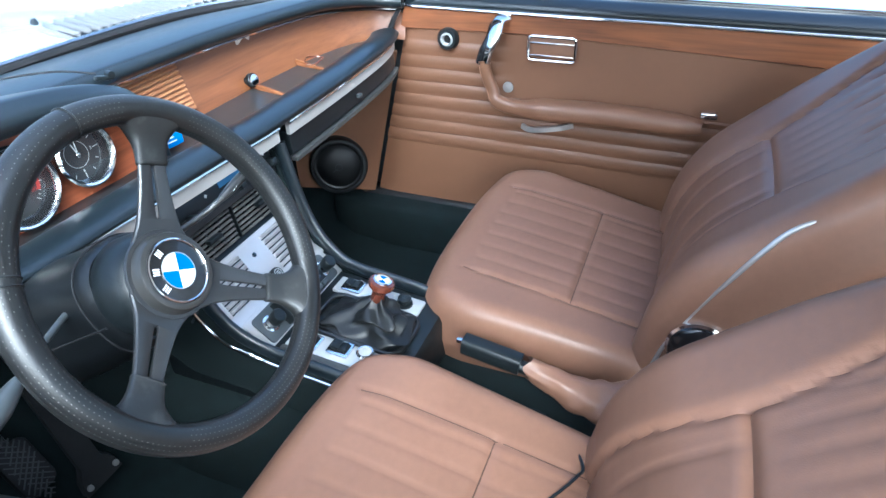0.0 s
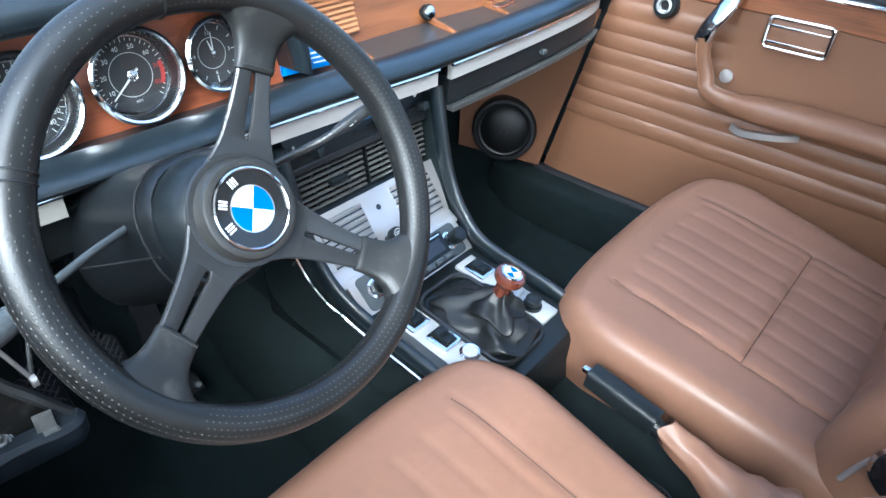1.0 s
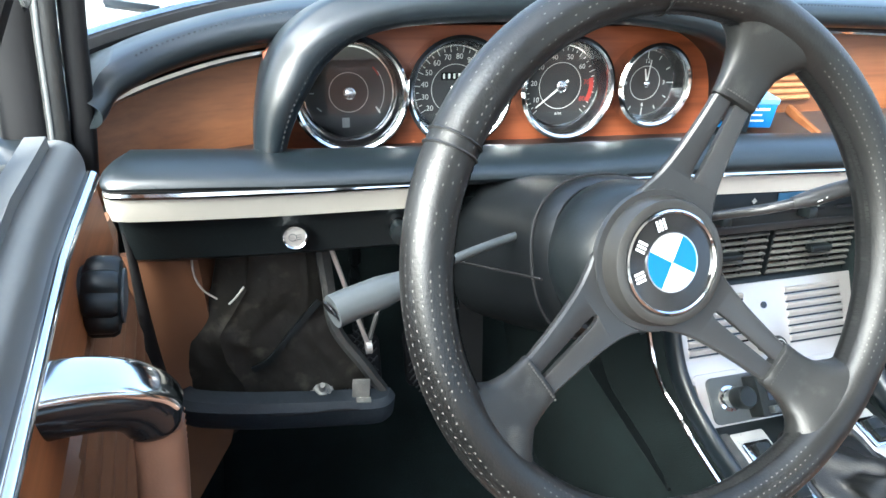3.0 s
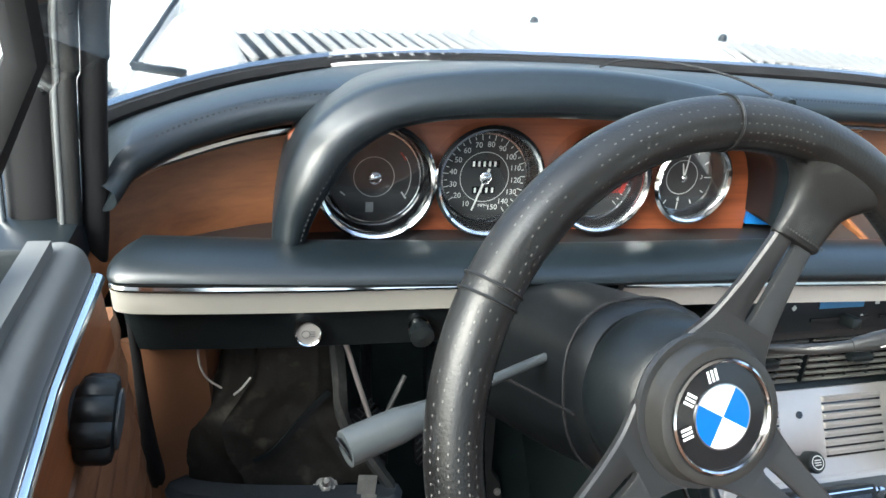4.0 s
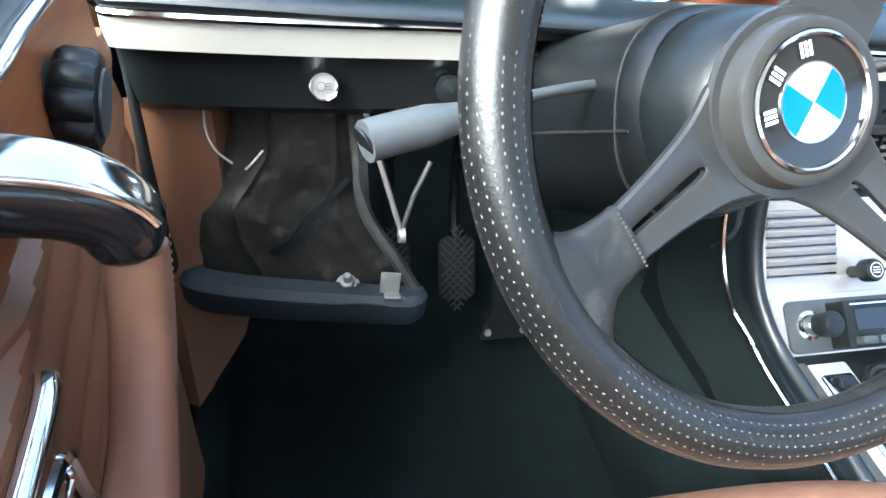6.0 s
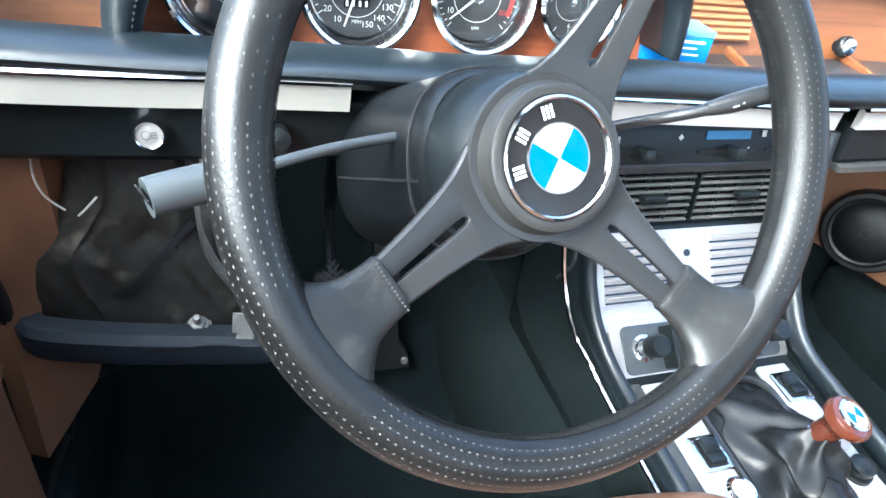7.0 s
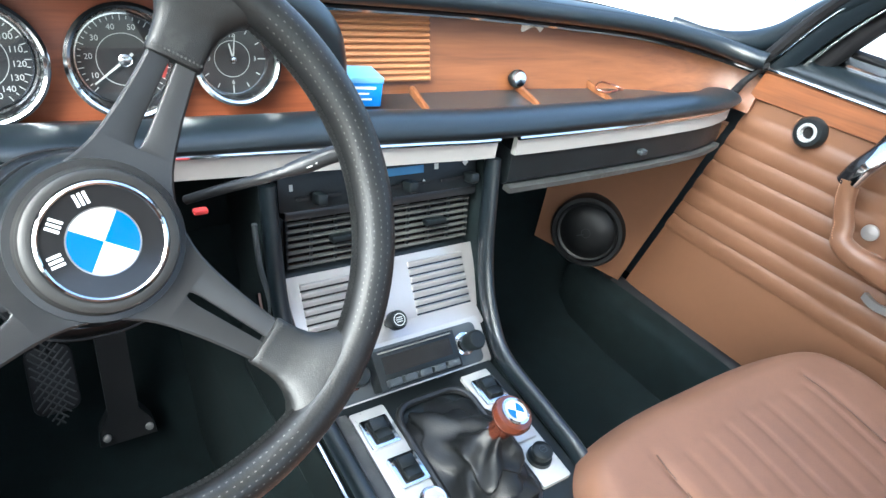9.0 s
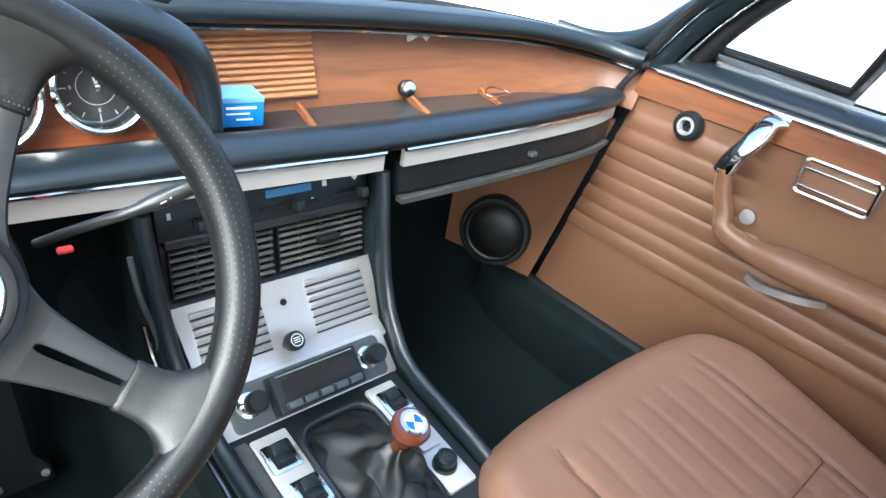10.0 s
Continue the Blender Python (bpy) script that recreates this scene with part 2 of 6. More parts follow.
DIAL_FACE = surface("dial_face", (0.012, 0.013, 0.014), 0.5, vary=0.1)
PRINT = surface("dial_print", (0.55, 0.56, 0.54), 0.6, vary=0.03)
RED_PRINT = surface("red_print", (0.26, 0.022, 0.015), 0.6)
WHITE = surface("white_enamel", (0.8, 0.8, 0.8), 0.2, vary=0.03)
BLUE = surface("blue_enamel", (0.010, 0.095, 0.46), 0.2, vary=0.05)
BOX_BLUE = surface("blue_card", (0.02, 0.16, 0.48), 0.5, vary=0.1)
DIRTY_METAL = surface("dusty_dark_sheet", (0.0135, 0.0124, 0.0100), 0.55, vary=0.5, vary_scale=9, grain=0.3, grain_scale=160, wear=0.7, wear_color=(0.075, 0.067, 0.054), spec=0.35)
PAINT = surface("cream_white_paint", (0.74, 0.74, 0.71), 0.25, vary=0.03, vary_scale=2, coat=0.6)
CONCRETE = surface("pale_concrete", (0.52, 0.52, 0.49), 0.9, vary=0.15, vary_scale=1.5, grain=0.4, grain_scale=60)
HEADLINER = surface("pale_headliner", (0.55, 0.53, 0.49), 0.9, vary=0.05, grain=0.3, grain_scale=300)
GREY_SLAT = surface("grey_slat_paint", (0.24, 0.24, 0.235), 0.4, vary=0.1, vary_scale=20)
GREY_PLASTIC = surface("grey_plastic", (0.042, 0.048, 0.052), 0.42, vary=0.15, vary_scale=12, grain=0.05, grain_scale=300)


def clear_glass(name, tint=(1, 1, 1), rough=0.0):
    m = bpy.data.materials.new(name)
    m.use_nodes = True
    nt = m.node_tree
    b = nt.nodes["Principled BSDF"]
    b.inputs["Base Color"].default_value = (*tint, 1)
    b.inputs["Roughness"].default_value = rough
    b.inputs["Transmission Weight"].default_value = 1.0
    b.inputs["IOR"].default_value = 1.45
    return m


GLASS = clear_glass("clear_glass")
GAITER = surface("creased_gaiter_leather", (0.0052, 0.0058, 0.0062), 0.44, spec=0.4, vary=0.3, vary_scale=20, grain=0.06, grain_scale=600, cells=True)
SPEAKER = surface("dark_speaker_cover", (0.0045, 0.0048, 0.005), 0.45, vary=0.2, vary_scale=20, spec=0.35)
THREAD = surface("dark_thread", (0.022, 0.024, 0.026), 0.7)
GREY_SILVER = surface("dull_silver", (0.22, 0.21, 0.20), 0.45, metal=0.2, vary=0.1)
XC = -0.025

# ---- ground, floor and shell ----
ground = part("ground", moved(block(400, 400, 0.02, 0), pose(0, 60, -0.36)), CONCRETE, None, "pale bright concrete yard around the car", kind="structure")
tagged(ground, category="ground")

floor = part("floor", loft([[(-0.80, y, z), (0.75, y, z), (0.75, y, z - 0.03), (-0.80, y, z - 0.03)] for y, z in
             ((-1.6, 0.05), (-0.6, 0.05), (0.10, 0.05), (0.22, 0.065), (0.42, 0.20), (0.47, 0.30), (0.48, 0.62), (0.485, 0.625))]),
             CARPET, None, "black carpet floor rising to the firewall", kind="structure")
tagged(floor, category="floor")

# the transmission tunnel under the console
tunnel_rows = []
for y, zt in ((0.46, 0.30), (0.2, 0.29), (0.0, 0.28), (-0.3, 0.265), (-0.7, 0.25), (-1.5, 0.24)):
    tunnel_rows.append([(XC + a, y, b) for a, b in ((-0.17, 0.04), (-0.155, zt - 0.05), (-0.12, zt - 0.008), (-0.08, zt), (0.08, zt), (0.12, zt - 0.008), (0.155, zt - 0.05), (0.17, 0.04))])
tunnel = part("tunnel", loft(tunnel_rows), CARPET, None, "black carpeted transmission tunnel between the seats", kind="structure")
tagged(tunnel, category="tunnel")

# sills with carpet along both doors
for s, nm in ((1, "sill_right"), (-1, "sill_left")):
    x0 = XC + s * 0.70
    ob = part(nm, moved(block(0.16, 1.8, 0.16, 0.02, 3), pose(x0 + s * 0.045, -0.62, 0.10)), CARPET, None, "black carpeted door sill", kind="structure")
    tagged(ob, category="sill")

# body sides behind doors and kick panels
for s, nm in ((1, "body_side_right"), (-1, "body_side_left")):
    ob = part(nm, moved(block(0.03, 0.50 if s > 0 else 0.72, 0.98, 0.0), pose(XC + s * 0.80, 0.30 if s > 0 else 0.19, 0.17)), BLACK_PAD, None, "dark inner body side ahead of the door", kind="structure")
    tagged(ob, category="wall")
    ob = part(nm.replace("body", "rocker"), moved(block(0.03, 1.7, 0.50, 0.0), pose(XC + s * 0.80, -0.78, -0.05)), BLACK_PAD, None, "dark inner rocker panel under the door", kind="structure")
    tagged(ob, category="wall")

bulkhead = part("bulkhead", moved(block(1.16, 0.02, 0.12, 0.004), pose(XC, 0.483, 0.655)), CARPET, None, "black bulkhead below the windscreen", kind="structure")
tagged(bulkhead, category="wall")
# unseen blocks added to stop light leaking in between door and dashboard
for nm, x, y, z in (("leak_block_right", 0.755, 0.130, 0.455), ("leak_block_left", -0.770, 0.125, 0.44)):
    ob = part(nm, moved(block(0.074, 0.18, 0.49, 0.006), pose(x, y, z)), BLACK_PAD, None, "dark unseen block added behind the dashboard end to stop light leaks", kind="structure")
    tagged(ob, category="pillar")

# rear bulkhead, roof, pillars
rear = part("rear_wall", moved(block(1.5, 0.04, 0.80, 0.01), pose(XC, -1.62, 0.42)), TAN_DOOR, None, "tan trimmed rear bulkhead", kind="structure")
tagged(rear, category="wall")
roof_rows = []
for y, z in ((-0.37, 1.13), (-0.5, 1.165), (-0.75, 1.20), (-1.1, 1.20), (-1.35, 1.17)):
    roof_rows.append([(XC + a, y, z - 0.10 * abs(a / 0.62) ** 3) for a in np.linspace(-0.60, 0.60, 13)] +
                     [(XC + a, y, z + 0.03 - 0.10 * abs(a / 0.62) ** 3) for a in np.linspace(0.60, -0.60, 13)])
roof = part("ceiling", loft(roof_rows), HEADLINER, None, "pale fabric headliner under the roof", kind="structure")
tagged(roof, category="ceiling")

PILLAR_SECTION = [(-0.016, -0.022), (0.012, -0.024), (0.022, -0.008), (0.020, 0.016), (0.0, 0.026), (-0.018, 0.014)]


def right_pillar(s, nm):
    """Windscreen pillar with a chrome bead and a rubber seal along it."""
    pts = [(0.752, 0.082, 0.675), (0.740, 0.060, 0.695), (0.725, 0.035, 0.715), (0.700, -0.055, 0.83), (0.650, -0.22, 0.97), (0.585, -0.40, 1.055)]
    path = smoothed(pts, 5)
    ob = part(nm, sweep(path, PILLAR_SECTION, up=(0, 1, 0)), BLACK_PAD, None, "grey-black trimmed windscreen pillar", kind="structure")
    tagged(ob, category="pillar")
    inner = [p + Vector((-s * 0.020, 0.004, -0.004)) for p in path]
    part("chrome_bead", sweep(inner, circle(0.0035, 8), up=(0, 1, 0)), CHROME, ob, "thin chrome bead")
    rub = [p + Vector((-s * 0.020, 0.018, 0.0)) for p in path]
    part("screen_rubber", sweep(rub, circle(0.010, 8), up=(0, 1, 0)), RUBBER, ob, "black windscreen rubber")
    strip_ = [p + Vector((s * 0.006, -0.030, -0.004)) for p in path]
    part("chrome_strip", sweep(strip_, [(0.009 * math.cos(t), 0.005 * math.sin(t)) for t in np.linspace(0, 2 * math.pi, 10, endpoint=False)], up=(0, 1, 0)), CHROME, ob, "dull chrome strip")
    seal = [p + Vector((s * 0.024, -0.045, -0.004)) for p in path]
    part("rubber_seal", sweep(seal, circle(0.016, 10), up=(0, 1, 0)), RUBBER, ob, "wide black rubber door seal")
    return ob


def left_pillar(nm):
    """Windscreen pillar on the driver's side: dark channel, worn grey trim, rubber and a chrome edge, side by side."""
    path = smoothed([(-0.758, 0.088, 0.60), (-0.743, 0.080, 0.673), (-0.7295, 0.075, 0.765), (-0.715, 0.060, 0.842), (-0.700, 0.020, 0.90), (-0.635, -0.40, 1.055)], 6)

    def rail(name, dx, dy, w, h, material, parent, label):
        sec = [(w * math.copysign(abs(math.cos(t)) ** 0.8, math.cos(t)), h * math.copysign(abs(math.sin(t)) ** 0.8, math.sin(t))) for t in np.linspace(0, 2 * math.pi, 16, endpoint=False)]
        return part(name, sweep([p + Vector((dx, dy, 0)) for p in path], sec, up=(0, 1, 0)), material, parent, label, kind="structure" if parent is None else "")
    ob = rail(nm, -0.026, 0.014, 0.020, 0.014, RUBBER, None, "black trimmed windscreen pillar with worn grey edge")
    tagged(ob, category="pillar")
    rail("worn_trim", 0.0, 0.0, 0.0085, 0.0065, PILLAR_GREY, ob, "worn grey trim strip")
    rail("trim_ridge", -0.0035, -0.0062, 0.0018, 0.0016, SHEEN_WORN_GREY, ob, "pale worn ridge")
    rail("screen_rubber", 0.0165, 0.010, 0.0095, 0.008, RUBBER, ob, "black windscreen rubber")
    rail("chrome_edge", -0.046, 0.0, 0.0025, 0.0025, CHROME, ob, "thin chrome edge")
    return ob


right_pillar(1, "pillar_right")
left_pillar("pillar_left")
for s, nm in ((1, "rear_pillar_right"), (-1, "rear_pillar_left")):
    path = [(XC + s * 0.72, -1.50, 0.72), (XC + s * 0.66, -1.42, 0.95), (XC + s * 0.60, -1.30, 1.12)]
    ob = part(nm, sweep(smoothed(path, 4), [(a * 4, b * 3) for a, b in PILLAR_SECTION], up=(0, 1, 0)), HEADLINER, None, "pale trimmed rear roof pillar", kind="structure")
    tagged(ob, category="pillar")
    path = [(XC + s * 0.61, -0.40, 1.055), (XC + s * 0.605, -0.7, 1.125), (XC + s * 0.60, -1.30, 1.12)]
    ob = part("roof_rail_right" if s > 0 else "roof_rail_left", sweep(smoothed(path, 6), [(a * 1.2, b * 1.2) for a, b in PILLAR_SECTION]), BLACK_PAD, None, "black trimmed roof rail above the door window", kind="structure")
    tagged(ob, category="trim")
head = part("windscreen_header", sweep(smoothed([(XC - 0.60, -0.40, 1.06), (XC - 0.3, -0.355, 1.11), (XC, -0.34, 1.12), (XC + 0.3, -0.355, 1.11), (XC + 0.60, -0.40, 1.06)], 5), [(a * 1.1, b * 1.1) for a, b in PILLAR_SECTION]), BLACK_PAD, None, "black trimmed windscreen header rail", kind="structure")
tagged(head, category="trim")

# ---- windscreen base curve and bonnet ----
def screen_base(x):
    a = abs((x - XC) / 0.74)
    return Vector((x, 0.46 - 0.05 * a ** 2 - 0.24 * a ** 5, 0.724 - 0.012 * a ** 3))


xs_screen = [XC + 0.74 * k / 20 for k in range(-20, 21)]
base = part("windscreen_rubber", sweep([screen_base(x) + Vector((0, 0.012, 0.006)) for x in xs_screen], circle(0.011, 8)), RUBBER, None, "black rubber windscreen surround", kind="structure")
tagged(base, category="trim")
corner = smoothed([screen_base(XC + 0.70) + Vector((0, 0.0, 0.008)), (0.706, 0.165, 0.716), (0.716, 0.105, 0.728), (0.714, 0.050, 0.755), (0.700, -0.01, 0.805), (0.672, -0.11, 0.885)], 6)
part("screen_corner", sweep(corner, [(0.016 * math.cos(t), 0.020 * math.sin(t)) for t in np.linspace(0, 2 * math.pi, 12, endpoint=False)]), BLACK_PAD, base, "rounded dark corner of the windscreen surround")
bead = [screen_base(x) + Vector((0, 0.018, 0.018)) for x in xs_screen]
part("chrome_bead", sweep(bead, circle(0.004, 6)), CHROME, base, "thin chrome bead")
top_edge = [Vector((XC + 0.60 * k / 20, -0.325 - 0.07 * abs(k / 20) ** 2, 1.12 - 0.06 * abs(k / 20) ** 2)) for k in range(-20, 21)]
pane_rows = [[a + (Vector((0, 0.012, 0.010))), b] for a, b in zip([screen_base(x) for x in xs_screen], top_edge)]
pane = part("windscreen", loft([[r[0], r[1], r[1] + Vector((0, 0.005, 0.002)), r[0] + Vector((0, 0.005, 0.002))] for r in pane_rows]), GLASS, None, "clear curved windscreen glass", kind="structure")
tagged(pane, category="windscreen")
pane.visible_shadow = False

car_body = thing("car_bonnet", "cream white car bonnet with cowl vent", "bonnet")
rows = []
for y, z, w in ((0.50, 0.712, 0.72), (0.56, 0.722, 0.745), (0.70, 0.728, 0.765), (1.1, 0.715, 0.77), (1.45, 0.68, 0.77), (1.60, 0.645, 0.77), (1.66, 0.58, 0.76)):
    loop = [(XC + a * w, y - 0.25 * abs(a) ** 5 * (1 if y < 0.6 else 0.5 if y < 0.8 else 0.1), z - 0.075 * abs(a) ** 3 + (0.012 * math.exp(-((a * w) / 0.22) ** 4))) for a in np.linspace(-1, 1, 33)]
    rows.append(loop + [(x, yy, zz - 0.02) for x, yy, zz in loop[::-1]])
part("bonnet_panel", loft(rows), PAINT, car_body, "cream white painted bonnet")
for s in (-1, 1):
    wing = []
    for y in (0.15, 0.4, 0.7, 1.1, 1.5, 1.68):
        wing.append([(XC + s * a, y, z) for a, z in ((0.775, 0.65), (0.80, 0.645), (0.835, 0.61), (0.85, 0.5), (0.85, 0.2), (0.83, 0.2), (0.82, 0.5), (0.775, 0.64))])
    part("wing", loft(wing), PAINT, car_body, "cream white painted front wing")


def cowl_vent(xc, yc, turn):
    vent = thing("cowl_vent", "silver slatted air intake set in the bonnet", "vent", at=pose(xc, yc, 0.730, 3, 0, turn), group="cowl vents")
    part("vent_frame", moved(block(0.40, 0.150, 0.008, 0.003), pose(0, 0, 0)), SILVER_BAND, vent)
    part("vent_slot", moved(block(0.378, 0.122, 0.003, 0.0), pose(0, 0, 0.0045)), RUBBER, vent, "dark opening behind the slats")
    for k in range(17):
        part("slat", moved(block(0.007, 0.126, 0.012, 0.003), pose(-0.184 + 0.023 * k, 0, 0.008, 0, 30, 3)), GREY_SLAT, vent)
    return vent


cowl_vent(-0.446, 0.500, 13)
cowl_vent(0.40, 0.545, -13)
for x, y in ((-0.126, 0.735), (0.244, 0.690)):
    noz = thing("washer_nozzle", "small black washer nozzle on the bonnet", "washer nozzle", group="washer nozzles")
    part("nozzle_body", moved(lathe([(0, 0.0), (0.008, 0.0), (0.008, 0.006), (0.005, 0.012), (0, 0.014)], 14), pose(x, y, 0.735)), BLACK_PLASTIC, noz)
wiper = thing("wiper", "black windscreen wiper resting at the screen corner", "wiper")
part("blade", sweep([(-0.748, 0.40, 0.725), (-0.731, 0.45, 0.748), (-0.712, 0.50, 0.772), (-0.69, 0.55, 0.80)], circle(0.0035, 6)), BLACK_PLASTIC, wiper)
part("arm", sweep([(-0.748, 0.40, 0.725), (-0.72, 0.40, 0.720), (-0.690, 0.405, 0.714)], circle(0.006, 6)), BLACK_PLASTIC, wiper)

# ---- dashboard ----
# x, depth of the wood face, height of its top
FACE = [(-0.728, 0.086, 0.686), (-0.713, 0.116, 0.700), (-0.66, 0.155, 0.715), (-0.57, 0.183, 0.730), (-0.42, 0.198, 0.739), (-0.2, 0.202, 0.742), (0.0, 0.202, 0.738),
        (0.2, 0.200, 0.733), (0.38, 0.194, 0.724), (0.52, 0.178, 0.717), (0.61, 0.152, 0.708), (0.668, 0.116, 0.700), (0.695, 0.074, 0.695), (0.704, 0.040, 0.694)]
face = smoothed(FACE, 6)


def face_dir(i):
    t = face[min(i + 1, len(face) - 1)] - face[max(i - 1, 0)]
    return Vector((t.y, -t.x, 0)).normalized()


dashboard = thing("dashboard", "black padded dashboard with walnut veneer facing", "dashboard")
rows = []
for i, p in enumerate([face[0] + Vector((-0.004, -0.045, -0.010))] + face):
    d = face_dir(max(0, i - 1))
    lo = Vector((p.x, p.y, 0.625)) - d * -0.01
    hi = Vector((p.x, p.y, p.z)) - d * 0.022
    rows.append([lo, hi, hi - d * 0.012, lo - d * 0.012])
part("wood_facing", loft(rows), WOOD, dashboard, "varnished walnut veneer")
rim = [Vector((p.x, p.y, p.z)) - face_dir(i) * (0.011 + 0.004 * lo) + Vector((0, 0, -0.004 - 0.008 * lo)) for i, p in enumerate(face) for lo in (min(1.0, max(0.0, (-0.30 - p.x) / 0.2)),)]
part("chrome_edge", sweep(rim, circle(0.0044, 8)), CHROME, dashboard, "thin chrome edging")
PAD = [(-0.016, 0.006), (0.006, 0.005), (0.022, 0.008), (0.030, 0.017), (0.028, 0.028), (0.016, 0.035)]
rows = []
for i, p in enumerate(face):
    d = face_dir(i)
    f = min(1.0, 0.80 + 0.2 * i / 7)
    loop = smoothed([Vector((p.x, p.y, p.z + b * f)) + d * (a * f) for a, b in PAD], 3)
    q = screen_base(max(XC - 0.74, min(XC + 0.74, p.x * 1.01)))
    if (q - p).dot(-d) < 0.03:
        q = p - d * 0.03
    q.z = max(q.z, p.z - 0.01)
    last = loop[-1]
    mid = last.lerp(q, 0.45) + Vector((0, 0, 0.007 * f))
    loop += [mid, q, q - Vector((0, 0, 0.03)), p - d * 0.03 + Vector((0, 0, 0.004))]
    rows.append(loop)
part("top_pad", loft(rows), BLACK_PAD, dashboard, "black padded top with stitched lip")


def stitches(path, gap, size, up=(0, 0, 1)):
    """A row of thread stitches along a path, in one mesh."""
    bm = bmesh.new()
    P = [Vector(p) for p in path]
    upv = Vector(up)
    todo = 0.0
    for a, b in zip(P, P[1:]):
        seg = (b - a).length
        t = (b - a).normalized()
        side = t.cross(upv).normalized()
        u = side.cross(t)
        while todo < seg:
            c = a + t * todo
            vs = [bm.verts.new(c + t * (size * i) + side * (0.0009 * j) + u * k) for i, j, k in ((-0.5, 0, 0), (0, -1, 0.0006), (0.5, 0, 0), (0, 1, 0.0006))]
            bm.faces.new(vs)
            todo += gap
        todo -= seg
    return bm


lip = [p + face_dir(i) * 0.0225 + Vector((0, 0, 0.0330)) for i, p in enumerate(face) if i > 8]
part("lip_stitching", stitches(smoothed(lip, 3), 0.005, 0.0032, up=(0, -1, 0.3)), THREAD, dashboard, "dark stitching", kind="stuff")

# the padded roll and the bright strip under it
STRIP = [(-0.702, 0.030, 0.660), (-0.690, 0.018, 0.6605), (-0.57, 0.012, 0.6585), (-0.44, 0.010, 0.657), (-0.25, 0.010, 0.649), (0.01, 0.010, 0.639), (0.115, 0.011, 0.635), (0.35, 0.016, 0.634), (0.55, 0.026, 0.636), (0.645, 0.045, 0.638), (0.672, 0.062, 0.638)]
strip = smoothed(STRIP, 6)


def strip_at(x0, x1):
    return [p for p in strip if x0 <= p.x <= x1]


roll = [p + Vector((0, 0.021, 0.0065 + 0.004 * math.exp(-((p.x + 0.66) / 0.12) ** 2))) for p in strip if p.x > -0.690]
roll = [Vector((-0.704 + 0.004 * k, roll[0].y + 0.003 - 0.001 * k, roll[0].z - 0.002 + 0.0006 * k)) for k in range(4)] + roll
ends = [1.0] * len(roll)
for k, v in enumerate((0.40, 0.72, 0.90, 0.97)):
    ends[k] = v
    ends[-1 - k] = v
rows = []
for k, p in enumerate(roll):
    t = (roll[min(k + 1, len(roll) - 1)] - roll[max(k - 1, 0)]).normalized()
    side = Vector((t.y, -t.x, 0)).normalized()
    tall = 0.0105 + 0.0050 * min(1.0, max(0.0, (p.x + 0.32) / 0.22)) * min(1.0, max(0.25, (0.66 - p.x) / 0.14))
    rows.append([p + Vector((0, 0, tall - 0.0105)) + side * (ends[k] * 0.031 * math.cos(q) * (1 if math.cos(q) > 0 else 1.15)) + Vector((0, 0, ends[k] * tall * math.sin(q))) for q in np.linspace(0, 2 * math.pi, 20, endpoint=False)])
part("padded_roll", loft(rows), BLACK_PAD, dashboard, "black padded roll along the dashboard")
for x0, x1, m_, lab in ((-0.72, -0.388, CREAM_BAND, "cream band"), (-0.318, 0.118, SILVER_BAND, "bright silver band"), (0.119, 0.68, SILVER_BAND, "bright silver band")):
    seg = strip_at(x0, x1)
    part("strip_band", sweep([p + Vector((0, 0.004, -0.011)) for p in seg], [(0.004, -0.0135), (0.004, 0.008), (-0.004, 0.009), (-0.004, -0.0135)]), m_, dashboard, lab)
    part("strip_bead", sweep([p + Vector((0, -0.001, 0.0)) for p in seg], circle(0.0036, 8)), CHROME, dashboard, "chrome bead")
# trays behind the roll
tray = []
for p in strip:
    i = min(range(len(face)), key=lambda k: abs(face[k].x - p.x * 1.03))
    back = Vector((face[i].x, face[i].y + 0.01, 0.628))
    f = Vector((p.x, p.y + 0.02, max(0.634, p.z - 0.004)))
    tray.append([f, back, back - Vector((0, 0, 0.01)), f - Vector((0, 0, 0.01))])
part("tray", loft(tray), SATIN_BLACK, dashboard, "black tray behind the padded roll")
for x in (0.085, 0.275, 0.43):
    part("tray_divider", moved(block(0.008, 0.105, 0.012, 0.003), pose(x, 0.138, 0.632, 4, 0, -14)), WOOD, dashboard, "thin wooden divider")
# lower panels
low_left = [[p + Vector((0, 0.008, -0.020)), p + Vector((0, 0.012, -0.028)), p + Vector((0, 0.016, -0.072)), p + Vector((0, 0.028, -0.082)), p + Vector((0, 0.09, -0.082)), p + Vector((0, 0.09, -0.02))] for p in strip_at(-0.72, -0.30)]
part("lower_panel", loft(low_left), BLACK_PLASTIC, dashboard, "black lower dash panel")
glove = [[p + Vector((0, 0.006, -0.021)), p + Vector((0, 0.004, -0.030)), p + Vector((0, 0.002, -0.062)), p + Vector((0, 0.012, -0.070)), p + Vector((0, 0.10, -0.075)), p + Vector((0, 0.10, -0.02))] for p in strip_at(0.119, 0.68)]
part("glovebox_lid", loft(glove), BLACK_PLASTIC, dashboard, "black glovebox lid")
part("glovebox_lip", sweep([p + Vector((0, 0.0, -0.071)) for p in strip_at(0.119, 0.66)], [(0.006, -0.004), (0.006, 0.003), (-0.008, 0.004), (-0.008, -0.004)]), DUSTY_PLASTIC, dashboard, "dusty lower lip")
part("glovebox_catch", moved(block(0.014, 0.010, 0.008, 0.002), pose(0.405, 0.014, 0.590)), GREY_PLASTIC, dashboard, "small worn catch")

